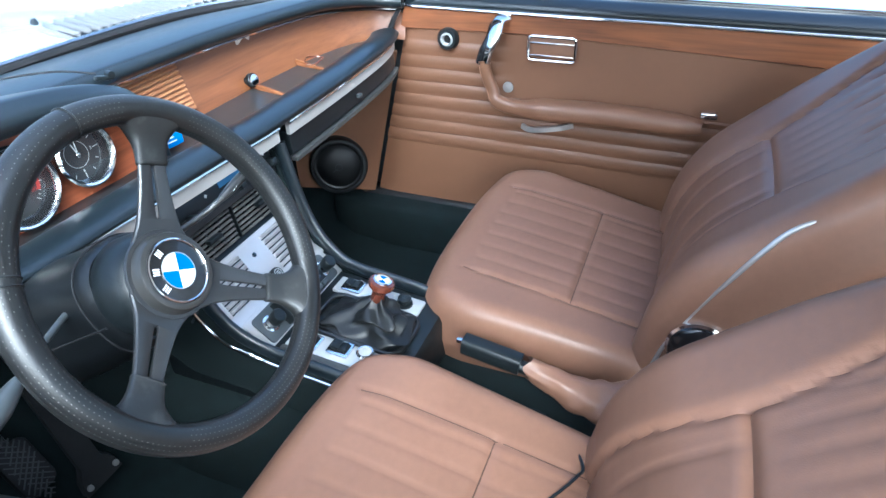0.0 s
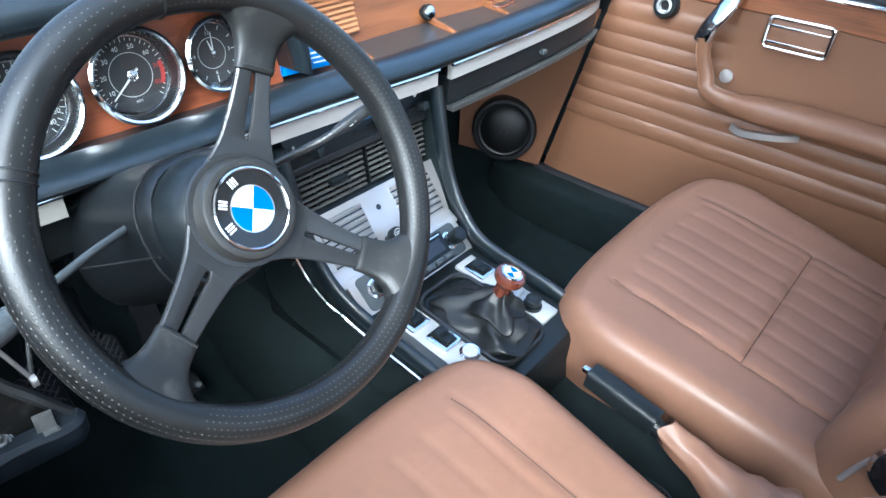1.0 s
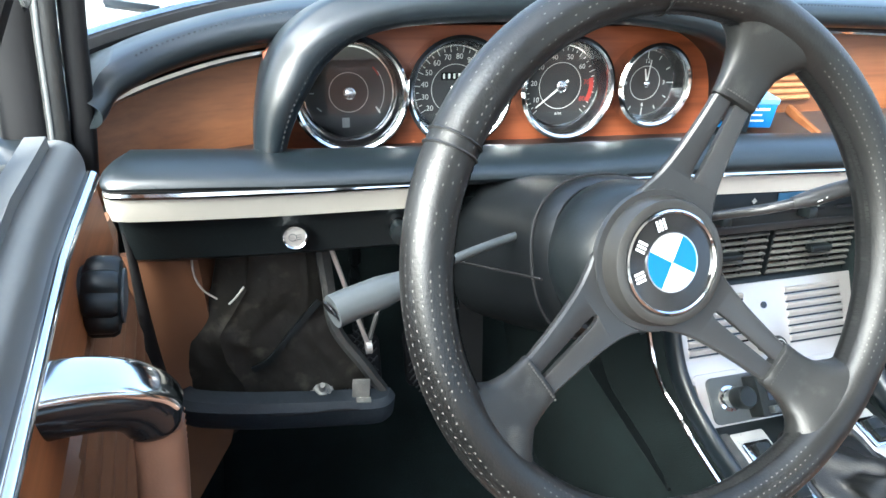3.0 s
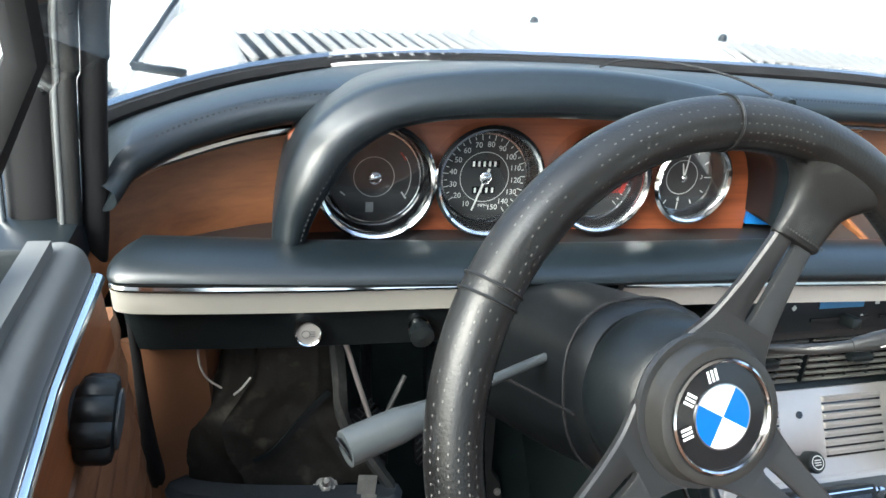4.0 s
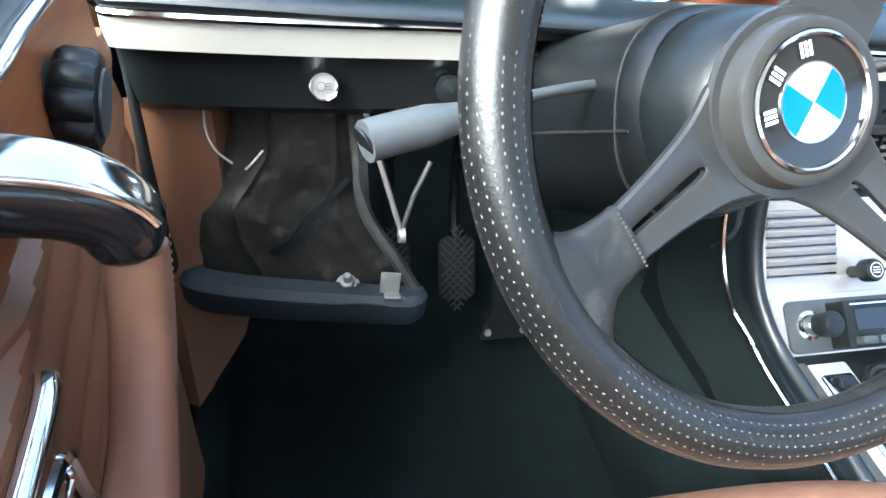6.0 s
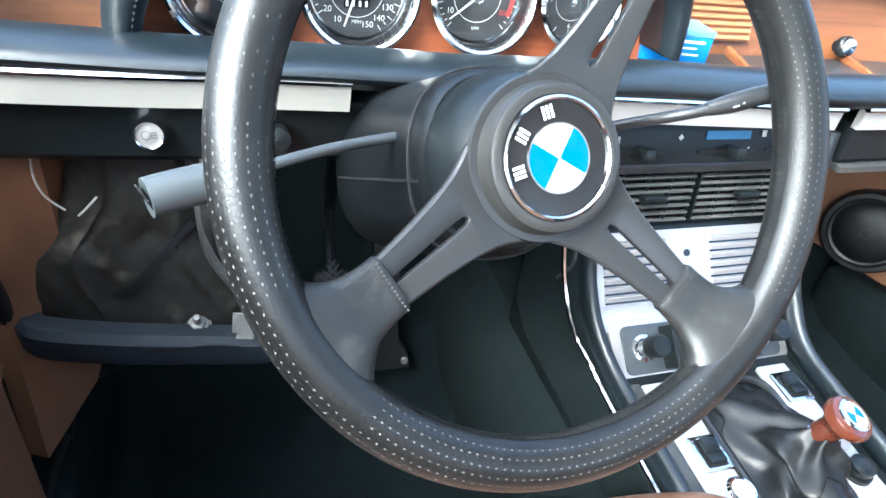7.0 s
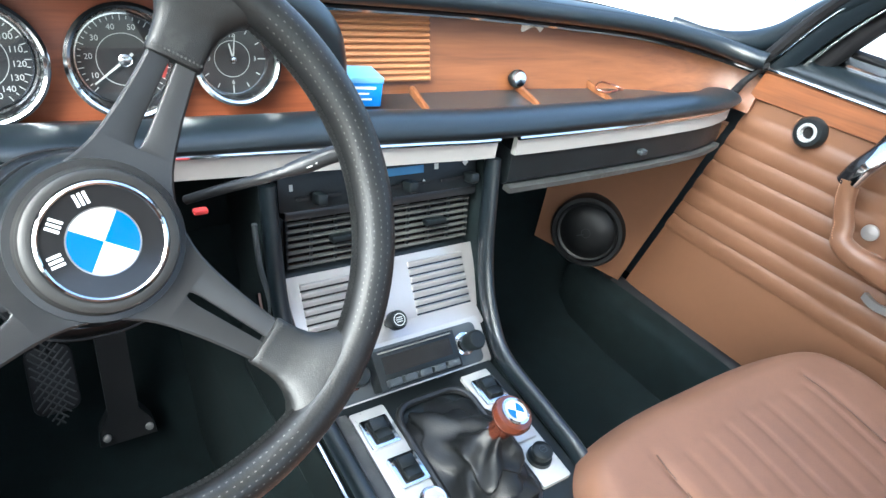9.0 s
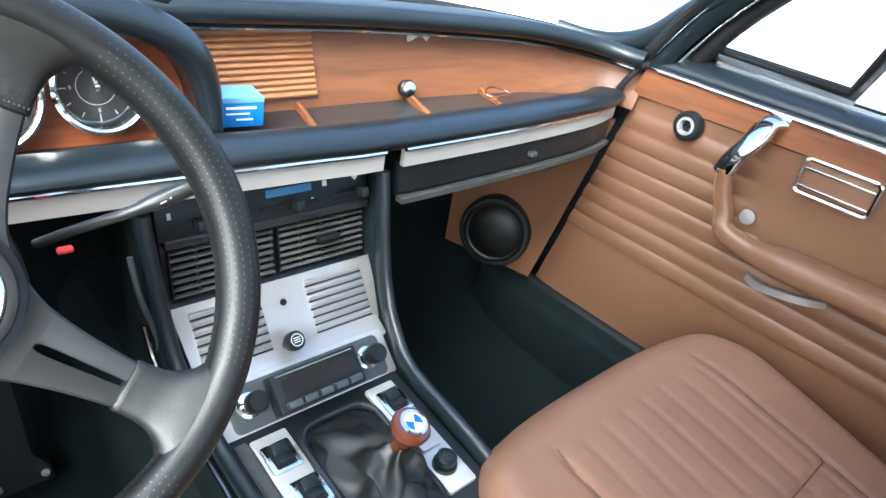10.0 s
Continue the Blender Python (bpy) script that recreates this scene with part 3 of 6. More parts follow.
# louvred speaker panel in the wood
def face_point(x, z, out=0.0):
    i = min(range(len(face)), key=lambda k: abs(face[k].x - x))
    f = (z - 0.625) / (face[i].z - 0.625)
    d = face_dir(i)
    return Vector((x, face[i].y, z)) + d * (0.01 - 0.032 * f + out)


grille = thing("dash_speaker_grille", "light brown louvred grille set into the veneer", "grille")
part("grille_plate", moved(plate(rounded(0.170, 0.090, 0.003), 0.004), frame_of(face_point(0.045, 0.688, 0.003), (0, -0.94, 0.34))), LOUVRE_WOOD, grille)
for k in range(11):
    z = 0.649 + 0.0078 * k
    part("louvre", moved(block(0.166, 0.006, 0.0052, 0.002), frame_of(face_point(0.045, z, 0.006), (0, -0.6, 0.8))), LOUVRE_WOOD, grille)
m = frame_of(face_point(0.281, 0.645, 0.0), (-0.1, -0.95, 0.25))
knob = part("pull_knob", moved(lathe([(0, 0), (0.008, 0), (0.008, 0.010), (0.0135, 0.011), (0.0135, 0.018), (0.011, 0.020), (0.0, 0.020)], 24), m), BLACK_PLASTIC, dashboard, "round black pull knob")
part("knob_cap", moved(lathe([(0.0115, 0.0195), (0.0105, 0.0225), (0, 0.0235)], 24), m), CHROME, knob, "chrome cap")

patch = [(0.034 * math.cos(a) * (1 + 0.35 * math.sin(3 * a + 1)), 0.010 * math.sin(a) * (1 + 0.5 * math.sin(5 * a))) for a in np.linspace(0, 2 * math.pi, 40, endpoint=False)]
part("worn_patch", moved(plate(patch, 0.0006), frame_of(face_point(0.320, 0.722, 0.0016), (-0.02, -0.95, 0.32))), surface("lifted_varnish", (0.62, 0.54, 0.47), 0.6, vary=0.3, vary_scale=60), dashboard, "pale patch of lifted varnish")

# ---- instrument binnacle ----
binnacle = thing("instrument_binnacle", "black padded hood over a walnut gauge panel", "instrument panel")
GP = Vector((-0.328, 0.1460, 0.6905))       # centre of the gauge panel
GN = Vector((0.0, -0.985, 0.172))
gm = frame_of(GP, GN)
outline = [(-0.246, -0.066), (0.262, -0.070), (0.262, 0.03), (0.24, 0.062), (-0.215, 0.066), (-0.246, 0.04)]
part("gauge_panel", moved(plate(outline, 0.012, 0.002), gm), WOOD_RED, binnacle, "reddish walnut gauge panel")
HOOD = [(-0.575, 0.068, 0.660), (-0.570, 0.064, 0.69), (-0.557, 0.064, 0.725), (-0.533, 0.073, 0.759), (-0.489, 0.083, 0.781), (-0.41, 0.089, 0.790), (-0.30, 0.092, 0.791), (-0.20, 0.092, 0.783), (-0.128, 0.094, 0.765), (-0.086, 0.098, 0.737), (-0.068, 0.102, 0.70), (-0.062, 0.102, 0.655)]
hood = smoothed(HOOD, 6)
hc = Vector((-0.32, 0.09, 0.70))
rows = []
for p in hood:
    out = Vector((p.x - hc.x, 0, (p.z - hc.z) * 2.2)).normalized() * min(1.0, 0.72 + 0.28 * max(0.0, (p.z - 0.66) / 0.09))
    back = Vector((hc.x + (p.x - hc.x) * 0.99, 0.36, min(p.z - 0.02, 0.745 - 0.045 * min(1.0, abs(p.x - hc.x) / 0.24) ** 3)))
    rows.append(smoothed([p - out * 0.014 + Vector((0, 0.012, 0)), p - out * 0.017 + Vector((0, -0.006, 0)), p - out * 0.008 + Vector((0, -0.019, 0)), p + out * 0.006 + Vector((0, -0.020, 0)), p + out * 0.018 + Vector((0, -0.008, 0)), p + out * 0.022 + Vector((0, 0.012, 0)),
                 p.lerp(back, 0.40) + out * 0.019, back + out * 0.004, back - out * 0.02, p.lerp(back, 0.30) - out * 0.010], 3, True))
part("hood", loft(rows), BLACK_PAD, binnacle, "black padded hood with stitched edge")
seam = [p + Vector((0, -0.0195, 0)) + Vector((p.x - hc.x, 0, (p.z - hc.z) * 2.2)).normalized() * -0.006 for p in hood]
part("hood_stitching", stitches(smoothed(seam, 3), 0.005, 0.0034, up=(0, -1, 0.1)), THREAD, binnacle, "dark stitching", kind="stuff")


def ring_of(r, w, n=48):
    """A thin flat printed ring."""
    bm = bmesh.new()
    a = [bm.verts.new((r * math.cos(2 * math.pi * k / n), r * math.sin(2 * math.pi * k / n), 0)) for k in range(n)]
    b = [bm.verts.new(((r + w) * math.cos(2 * math.pi * k / n), (r + w) * math.sin(2 * math.pi * k / n), 0)) for k in range(n)]
    for k in range(n):
        bm.faces.new((a[k], b[k], b[(k + 1) % n], a[(k + 1) % n]))
    return bm


def arc_of(r, w, a0, a1, n=20):
    bm = bmesh.new()
    A = [radians(a0 + (a1 - a0) * k / n) for k in range(n + 1)]
    a = [bm.verts.new((r * math.cos(t), r * math.sin(t), 0)) for t in A]
    b = [bm.verts.new(((r + w) * math.cos(t), (r + w) * math.sin(t), 0)) for t in A]
    for k in range(n):
        f = (a[k], b[k], b[k + 1], a[k + 1])
        bm.faces.new(f if a1 > a0 else f[::-1])
    return bm


def bar(x, y, w, h, turn=0.0):
    bm = bmesh.new()
    c, s = math.cos(radians(turn)), math.sin(radians(turn))
    bm.faces.new([bm.verts.new((x + a * c - b * s, y + a * s + b * c, 0)) for a, b in ((-w / 2, -h / 2), (w / 2, -h / 2), (w / 2, h / 2), (-w / 2, h / 2))])
    return bm


def letters(text, size, parent, m, material, name="lettering", label=""):
    cu = bpy.data.curves.new(name, 'FONT')
    cu.body, cu.size, cu.align_x, cu.align_y = text, size, 'CENTER', 'CENTER'
    cu.resolution_u = 3
    tmp = new("tmp", cu)
    me = bpy.data.meshes.new_from_object(tmp)
    bpy.data.objects.remove(tmp)
    me.materials.clear()
    me.materials.append(material)
    ob = new(name, me)
    ob.parent = parent
    ob.matrix_basis = m
    return tagged(ob, label)


def gauge(x, r, label):
    """A round instrument with a deep chrome bezel, a sunk dial and a glass."""
    g = thing("gauge", label, "gauge", at=gm @ pose(x - GP.x, 0.002, 0.0185), group="dashboard gauges")
    part("bezel", lathe([(r - 0.002, -0.018), (r - 0.001, -0.018), (r, 0.002), (r, 0.007), (r - 0.003, 0.0095), (r - 0.0055, 0.008), (r - 0.007, 0.002)], 48), CHROME, g, "bright chrome bezel")
    part("cone", lathe([(r - 0.006, 0.006), (r - 0.007, 0.0), (r * 0.80, -0.016), (r * 0.80, -0.0165), (r - 0.004, -0.0165), (r - 0.003, 0.004)], 48), GLOSS_BLACK, g, "glossy black inner cone")
    part("inner_ring", moved(lathe([(r * 0.775, 0.0), (r * 0.80, 0.0), (r * 0.80, 0.0015), (r * 0.775, 0.0015)], 48), pose(0, 0, -0.0155)), CHROME, g, "fine chrome inner ring")
    dial = part("dial", moved(lathe([(0, -0.002), (r * 0.80, -0.002), (r * 0.80, 0.0), (0, 0.0)], 40), pose(0, 0, -0.0158)), DIAL_FACE, g, "matt black dial")
    pane = part("glass", moved(lathe([(0, 0), (r - 0.007, 0), (r - 0.007, 0.0012), (0, 0.0012)], 40), pose(0, 0, 0.002)), GLASS, g, "clear glass")
    pane.visible_shadow = False
    return g, r * 0.80, dial


def needle(g, length, tail, turn, w=0.0013):
    bm = bmesh.new()
    vs = [bm.verts.new(p) for p in ((-w, -tail, 0), (w, -tail, 0), (w * 0.5, length, 0), (-w * 0.5, length, 0))]
    lo = [bm.verts.new(p.co - Vector((0, 0, 0.0008))) for p in vs]
    bm.faces.new(vs)
    for i in range(4):
        j = (i + 1) % 4
        bm.faces.new((vs[j], vs[i], lo[i], lo[j]))
    n = part("needle", bm, PRINT, g, "pale needle", at=pose(0, 0, -0.0115, 0, 0, turn))
    return n


def hub(g, r):
    part("hub", moved(lathe([(0, 0), (r, 0), (r, 0.003), (r * 0.7, 0.0042), (0, 0.0045)], 20), pose(0, 0, -0.0135)), CHROME, g, "bright hub")


PZ = -0.0153
g, rd, _ = gauge(-0.495, 0.0565, "combined fuel and temperature gauge with chrome bezel")
part("dial_ring", moved(ring_of(rd * 0.42, 0.0007), pose(0, 0, PZ)), PRINT, g, "fine printed ring", flat=True)
part("scale", moved(joined(arc_of(rd * 0.78, 0.0006, -35, 35), bar(-rd * 0.72, rd * 0.35, 0.004, 0.0012, 20), bar(-rd * 0.80, 0.0, 0.004, 0.0012), bar(-rd * 0.66, -rd * 0.35, 0.006, 0.0014, -40), bar(rd * 0.64, -rd * 0.40, 0.008, 0.0016, -55)), pose(0, 0, PZ)), PRINT, g, "printed scale marks", flat=True, kind="stuff")
part("red_mark", moved(arc_of(rd * 0.74, 0.0018, 28, 44, 6), pose(0, 0, PZ)), RED_PRINT, g, "red mark", flat=True)
part("lamp_window", moved(bar(-0.004, -rd * 0.66, 0.0075, 0.010), pose(0, 0, PZ)), surface("lamp_lens", (0.30, 0.31, 0.31), 0.3), g, "pale warning lamp window", flat=True)
hub(g, 0.0062)

g, rd, _ = gauge(-0.385, 0.0555, "speedometer in miles per hour with chrome bezel")
part("dial_ring", moved(ring_of(rd * 0.56, 0.0006), pose(0, 0, PZ)), PRINT, g, "fine printed ring", flat=True)
marks = []
for k in range(29):
    a = 225 - 270 * k / 28 - 12
    rr = rd * 0.90
    marks.append(bar(rr * math.cos(radians(a)), rr * math.sin(radians(a)), 0.0055 if k % 2 == 0 else 0.003, 0.0008, a))
part("scale", moved(joined(*marks), pose(0, 0, PZ)), PRINT, g, "printed speed scale", flat=True, kind="stuff")
for k, v in enumerate(range(10, 160, 10)):
    a = radians(237 - 309 * k / 14)
    letters(str(v), 0.0078, g, pose(rd * 0.74 * math.cos(a), rd * 0.74 * math.sin(a), PZ), PRINT, "numeral")
part("odometer", moved(joined(bar(0, rd * 0.30, 0.030, 0.0075), bar(0, -rd * 0.30, 0.024, 0.0075)), pose(0, 0, PZ)), GLOSS_BLACK, g, "odometer windows", flat=True, kind="stuff")
part("odometer_digits", moved(joined(*[bar(-0.012 + 0.0055 * k, rd * 0.30, 0.0022, 0.005) for k in range(5)], *[bar(-0.009 + 0.006 * k, -rd * 0.30, 0.0022, 0.005) for k in range(4)]), pose(0, 0, PZ + 0.0002)), PRINT, g, "pale digit bars", flat=True, kind="stuff")
letters("MPH", 0.0048, g, pose(0, -rd * 0.66, PZ), PRINT, "unit")
needle(g, rd * 0.80, rd * 0.22, 160)
hub(g, 0.0062)

g, rd, _ = gauge(-0.266, 0.054, "rev counter with red sector and chrome bezel")
part("dial_ring", moved(ring_of(rd * 0.56, 0.0006), pose(0, 0, PZ)), PRINT, g, "fine printed ring", flat=True)
marks = []
for k in range(33):
    a = 225 - 270 * k / 32
    rr = rd * 0.90
    marks.append(bar(rr * math.cos(radians(a)), rr * math.sin(radians(a)), 0.0055 if k % 4 == 0 else 0.003, 0.0008, a))
part("scale", moved(joined(*marks), pose(0, 0, PZ)), PRINT, g, "printed scale", flat=True, kind="stuff")
part("red_mark", moved(arc_of(rd * 0.80, 0.005, -28, 12, 12), pose(0, 0, PZ + 0.0001)), RED_PRINT, g, "red sector", flat=True)
for k, v in enumerate((10, 20, 30, 40, 50, 60, 70, 80)):
    a = radians(208 - 270 * k / 8)
    letters(str(v), 0.0075, g, pose(rd * 0.72 * math.cos(a), rd * 0.72 * math.sin(a), PZ), PRINT if v < 65 else RED_PRINT, "numeral")
letters("RPM", 0.0042, g, pose(0, -rd * 0.70, PZ), PRINT, "unit")
needle(g, rd * 0.84, rd * 0.22, 128)
hub(g, 0.0062)

g, rd, _ = gauge(-0.162, 0.0455, "clock with chrome bezel")
marks = []
for k in range(12):
    a = 30 * k
    marks.append(bar(rd * 0.86 * math.cos(radians(a)), rd * 0.86 * math.sin(radians(a)), 0.005 if k % 3 else 0.008, 0.001, a))
part("scale", moved(joined(*marks), pose(0, 0, PZ)), PRINT, g, "printed hour marks", flat=True, kind="stuff")
part("dial_ring", moved(ring_of(rd * 0.5, 0.0006), pose(0, 0, PZ)), PRINT, g, "fine printed ring", flat=True)
for txt, a in (("12", 90), ("3", 0), ("6", 270), ("9", 180)):
    letters(txt, 0.0065, g, pose(rd * 0.66 * math.cos(radians(a)), rd * 0.66 * math.sin(radians(a)), PZ), PRINT, "numeral")
needle(g, rd * 0.45, 0.004, 14, 0.001)
needle(g, rd * 0.70, 0.004, -6, 0.0008)
hub(g, 0.0035)

# ---- steering wheel ----
WC = Vector((-0.3386, -0.1998, 0.7005))     # centre of the rim
WN = Vector((0.051, -0.8749, 0.4816))
wm = frame_of(WC, WN)
wheel = thing("steering_wheel", "three-spoke steering wheel in worn perforated black leather", "steering wheel", at=wm)
RW, RT = 0.1646, 0.0146
SPOKES = (61.5, 212.0, 316.0)
DISH = -0.025                              # the spokes' plate lies behind the rim
bm = bmesh.new()
nu, nv = 220, 32
grid = []
for i in range(nu):
    a = 2 * math.pi * i / nu
    ring = []
    for j in range(nv):
        b = 2 * math.pi * j / nv
        r = RT * (1 + 0.02 * math.sin(3 * a + 1))
        ring.append(bm.verts.new(((RW + r * math.cos(b)) * math.cos(a), (RW + r * math.cos(b)) * math.sin(a), r * 1.05 * math.sin(b))))
    grid.append(ring)
for i in range(nu):
    for j in range(nv):
        bm.faces.new((grid[i][j], grid[(i + 1) % nu][j], grid[(i + 1) % nu][(j + 1) % nv], grid[i][(j + 1) % nv]))
part("rim", bm, BLACK_LEATHER, wheel, "worn black leather rim")
# rows of punched holes
bm = bmesh.new()
for row in range(19):
    b = 2 * math.pi * row / 19 + 0.1
    if math.cos(b) < -0.86:
        continue
    for k in range(210):
        a = 2 * math.pi * (k + 0.5 * (row % 2)) / 210
        deg = math.degrees(a) % 360
        if any(abs((deg - s + 180) % 360 - 180) < 13 and math.cos(b) < 0.2 for s in SPOKES):
            continue
        if deg % 360 > 95 and deg < 175:
            dens = 0.45
        else:
            dens = 1.0
        if random.random() > dens:
            continue
        rr = RT * (1 + 0.02 * math.sin(3 * a + 1)) + 0.00015
        ca, sa, cb, sb = math.cos(a), math.sin(a), math.cos(b), math.sin(b)
        c = Vector(((RW + rr * cb) * ca, (RW + rr * cb) * sa, rr * 1.05 * sb))
        n = Vector((cb * ca, cb * sa, sb))
        t = Vector((-sa, ca, 0))
        q = n.cross(t)
        s = 0.0005
        bm.faces.new([bm.verts.new(c + t * (s * 1.5 * i) + q * (s * j)) for i, j in ((-1, -0.5), (0, -1), (1, -0.5), (1, 0.5), (0, 1), (-1, 0.5))])
part("perforation", bm, surface("punched_holes", (0.082, 0.081, 0.078), 0.85, vary=0.4, vary_scale=20), wheel, "rows of small pale punched holes", flat=True, kind="stuff")
# seam thread round the inside of the rim
bm = bmesh.new()
for k in range(230):
    a = 2 * math.pi * k / 230
    r = RW - RT - 0.0002
    for da in (0.010, -0.010):
        p, q = Vector((r * math.cos(a), r * math.sin(a), -0.003)), Vector((r * math.cos(a + da), r * math.sin(a + da), 0.004))
        w = Vector((0, 0, 0)) + (q - p).cross(Vector((math.cos(a), math.sin(a), 0))).normalized() * 0.0009
        bm.faces.new([bm.verts.new(v) for v in (p - w, q - w, q + w, p + w)])
part("rim_stitching", bm, GREY_LEATHER, wheel, "grey cross stitching inside the rim", flat=True, kind="stuff")
# joint ridges
for a in (150, 152.5, 93):
    t = radians(a)
    path = [((RW + (RT + 0.0006) * math.cos(b)) * math.cos(t), (RW + (RT + 0.0006) * math.cos(b)) * math.sin(t), (RT + 0.0006) * 1.05 * math.sin(b)) for b in np.linspace(0, 2 * math.pi, 24, endpoint=False)]
    part("joint_ridge", sweep(path, circle(0.0009, 6), up=(-math.sin(t), math.cos(t), 0.01), closed=True), BLACK_LEATHER, wheel, "leather joint")
HUBR = 0.0355
SLEEVE_THREAD = surface("sleeve_thread", (0.035, 0.034, 0.032), 0.8, vary=0.3, vary_scale=40)


def spoke(angle):
    """A tapered plate with a long slot, rising from the hub to a leather sleeve on the rim."""
    m = pose(0, 0, 0, 0, 0, angle)
    half = [(0.026, 0.034), (0.036, 0.0315), (0.044, 0.0272), (0.052, 0.0240), (0.062, 0.0213), (0.075, 0.0190), (0.09, 0.0168), (0.112, 0.0148), (0.124, 0.0146)]

    def zed(x):
        return DISH + 0.016 * max(0.0, min(1.0, (x - 0.040) / 0.085)) + 0.006 * max(0.0, (x - 0.125) / 0.04)
    bm = bmesh.new()
    xs = [0.026, 0.036, 0.044, 0.052, 0.0565, 0.0575, 0.060, 0.066, 0.075, 0.085, 0.095, 0.105, 0.112, 0.1145, 0.1155, 0.124]
    slot = {0.0575: 0.0012, 0.060: 0.0024, 0.066: 0.0028, 0.075: 0.0027, 0.085: 0.0025, 0.095: 0.0023, 0.105: 0.0021, 0.112: 0.0018, 0.1145: 0.0012}
    rows = []
    for x in xs:
        w = float(np.interp(x, [h[0] for h in half], [h[1] for h in half]))
        g = slot.get(x, 0.0004)
        ys = (-w, -w + 0.0016, -g - 0.0012, -g, g, g + 0.0012, w - 0.0016, w)
        lift = (-0.0014, 0, 0, -0.0008, -0.0008, 0, 0, -0.0014) if x in slot else (-0.0014, 0, 0, 0, 0, 0, 0, -0.0014)
        rows.append(([bm.verts.new((x, y, zed(x) + d)) for y, d in zip(ys, lift)], [bm.verts.new((x, y, zed(x) - 0.0048)) for y in ys]))
    for (t0, l0), (t1, l1), x, x1 in zip(rows, rows[1:], xs, xs[1:]):
        gap = x in slot and x1 in slot
        for j in range(7):
            if j == 3 and gap:
                for k in (3, 4):
                    bm.faces.new((t0[k], t1[k], l1[k], l0[k]))
                continue
            bm.faces.new((t0[j], t1[j], t1[j + 1], t0[j + 1]))
            bm.faces.new((l0[j], l0[j + 1], l1[j + 1], l1[j]))
        bm.faces.new((t0[0], l0[0], l1[0], t1[0]))
        bm.faces.new((t0[7], t1[7], l1[7], l0[7]))
    bmesh.ops.recalc_face_normals(bm, faces=bm.faces)
    part("spoke", moved(bm, m), SATIN_BLACK, wheel, "satin black spoke with a long slot")
    # leather sleeve that flares into the rim, its cut edge rough and stitched
    loops = []
    ring_ = [(math.copysign(abs(math.cos(t)) ** 0.55, math.cos(t)), math.copysign(abs(math.sin(t)) ** 0.7, math.sin(t))) for t in np.linspace(0, 2 * math.pi, 28, endpoint=False)]
    for x, w, h in ((0.1108, 0.0148, 0.0034), (0.1112, 0.0163, 0.0050), (0.1130, 0.0170, 0.0058), (0.1165, 0.0168, 0.0058), (0.1200, 0.0170, 0.0062), (0.127, 0.0176, 0.0070), (0.134, 0.0192, 0.0082), (0.141, 0.0222, 0.0095), (0.147, 0.0268, 0.0108), (0.152, 0.033, 0.0120), (0.157, 0.043, 0.0130), (0.161, 0.054, 0.0134)):
        loop = []
        for k, (y, z) in enumerate(ring_):
            ragged = 0.0009 * noise.noise(Vector((k * 1.7, angle, 0.3))) if x < 0.1125 else 0.0
            bend_ = (abs(y) * w) ** 2 / (2 * RW) if x > 0.14 else 0.0
            rim_z = max(0.0, min(1.0, (x - 0.135) / 0.025))
            loop.append((x + ragged - bend_, y * w, (zed(x) - 0.002) * (1 - rim_z) - 0.001 * rim_z + z * h))
        loops.append(loop)
    part("sleeve", moved(loft(loops), m), GREY_LEATHER, wheel, "greyed leather sleeve with rough stitched edge")
    edge = [(0.1140, y, zed(0.114) + 0.0046) for y in np.linspace(-0.0145, 0.0145, 12)]
    part("sleeve_stitching", moved(stitches(edge, 0.0024, 0.0018), m), SLEEVE_THREAD, wheel, "grey stitches along the cut edge", kind="stuff")


for s in SPOKES:
    spoke(s)
part("hub_plate", moved(lathe([(0, -0.006), (0.046, -0.006), (0.0475, -0.003), (0.0465, 0.0), (HUBR, 0.0008)], 48), pose(0, 0, DISH + 0.0016)), SATIN_BLACK, wheel, "satin black hub plate")
part("hub_ring", lathe([(0.0425, DISH), (0.0425, DISH + 0.003), (0.0412, DISH + 0.005), (0.0412, -0.0145), (0.0398, -0.0110), (0.0372, -0.0098), (0.0345, -0.0098), (0.0335, -0.0110), (0.0335, DISH)], 64), surface("dark_anodised", (0.045, 0.044, 0.042), 0.36, metal=0.5, vary=0.08, vary_scale=6, spread=0.04), wheel, "dark anodised ring")
badge = part("badge_disc", lathe([(0, 0.0), (0.0335, 0.0), (0.0335, 0.0035), (0.0, 0.0042)], 56), GLOSS_BLACK, wheel, "glossy black round badge", at=pose(0, 0, -0.0145))
part("badge_rim", lathe([(0.0312, 0.003), (0.0335, 0.003), (0.0335, 0.0052), (0.0322, 0.0058), (0.0312, 0.005)], 56), CHROME, badge, "chrome rim")
part("inner_rim", lathe([(0.0183, 0.0035), (0.0192, 0.0035), (0.0192, 0.0046), (0.0183, 0.0046)], 48), CHROME, badge, "chrome inner rim")


def quadrant(r, a0, z):
    bm = bmesh.new()
    c = bm.verts.new((0, 0, z))
    pts = [bm.verts.new((r * math.cos(radians(a0 + 90 * k / 12)), r * math.sin(radians(a0 + 90 * k / 12)), z)) for k in range(13)]
    for a, b in zip(pts, pts[1:]):
        bm.faces.new((c, a, b))
    return bm


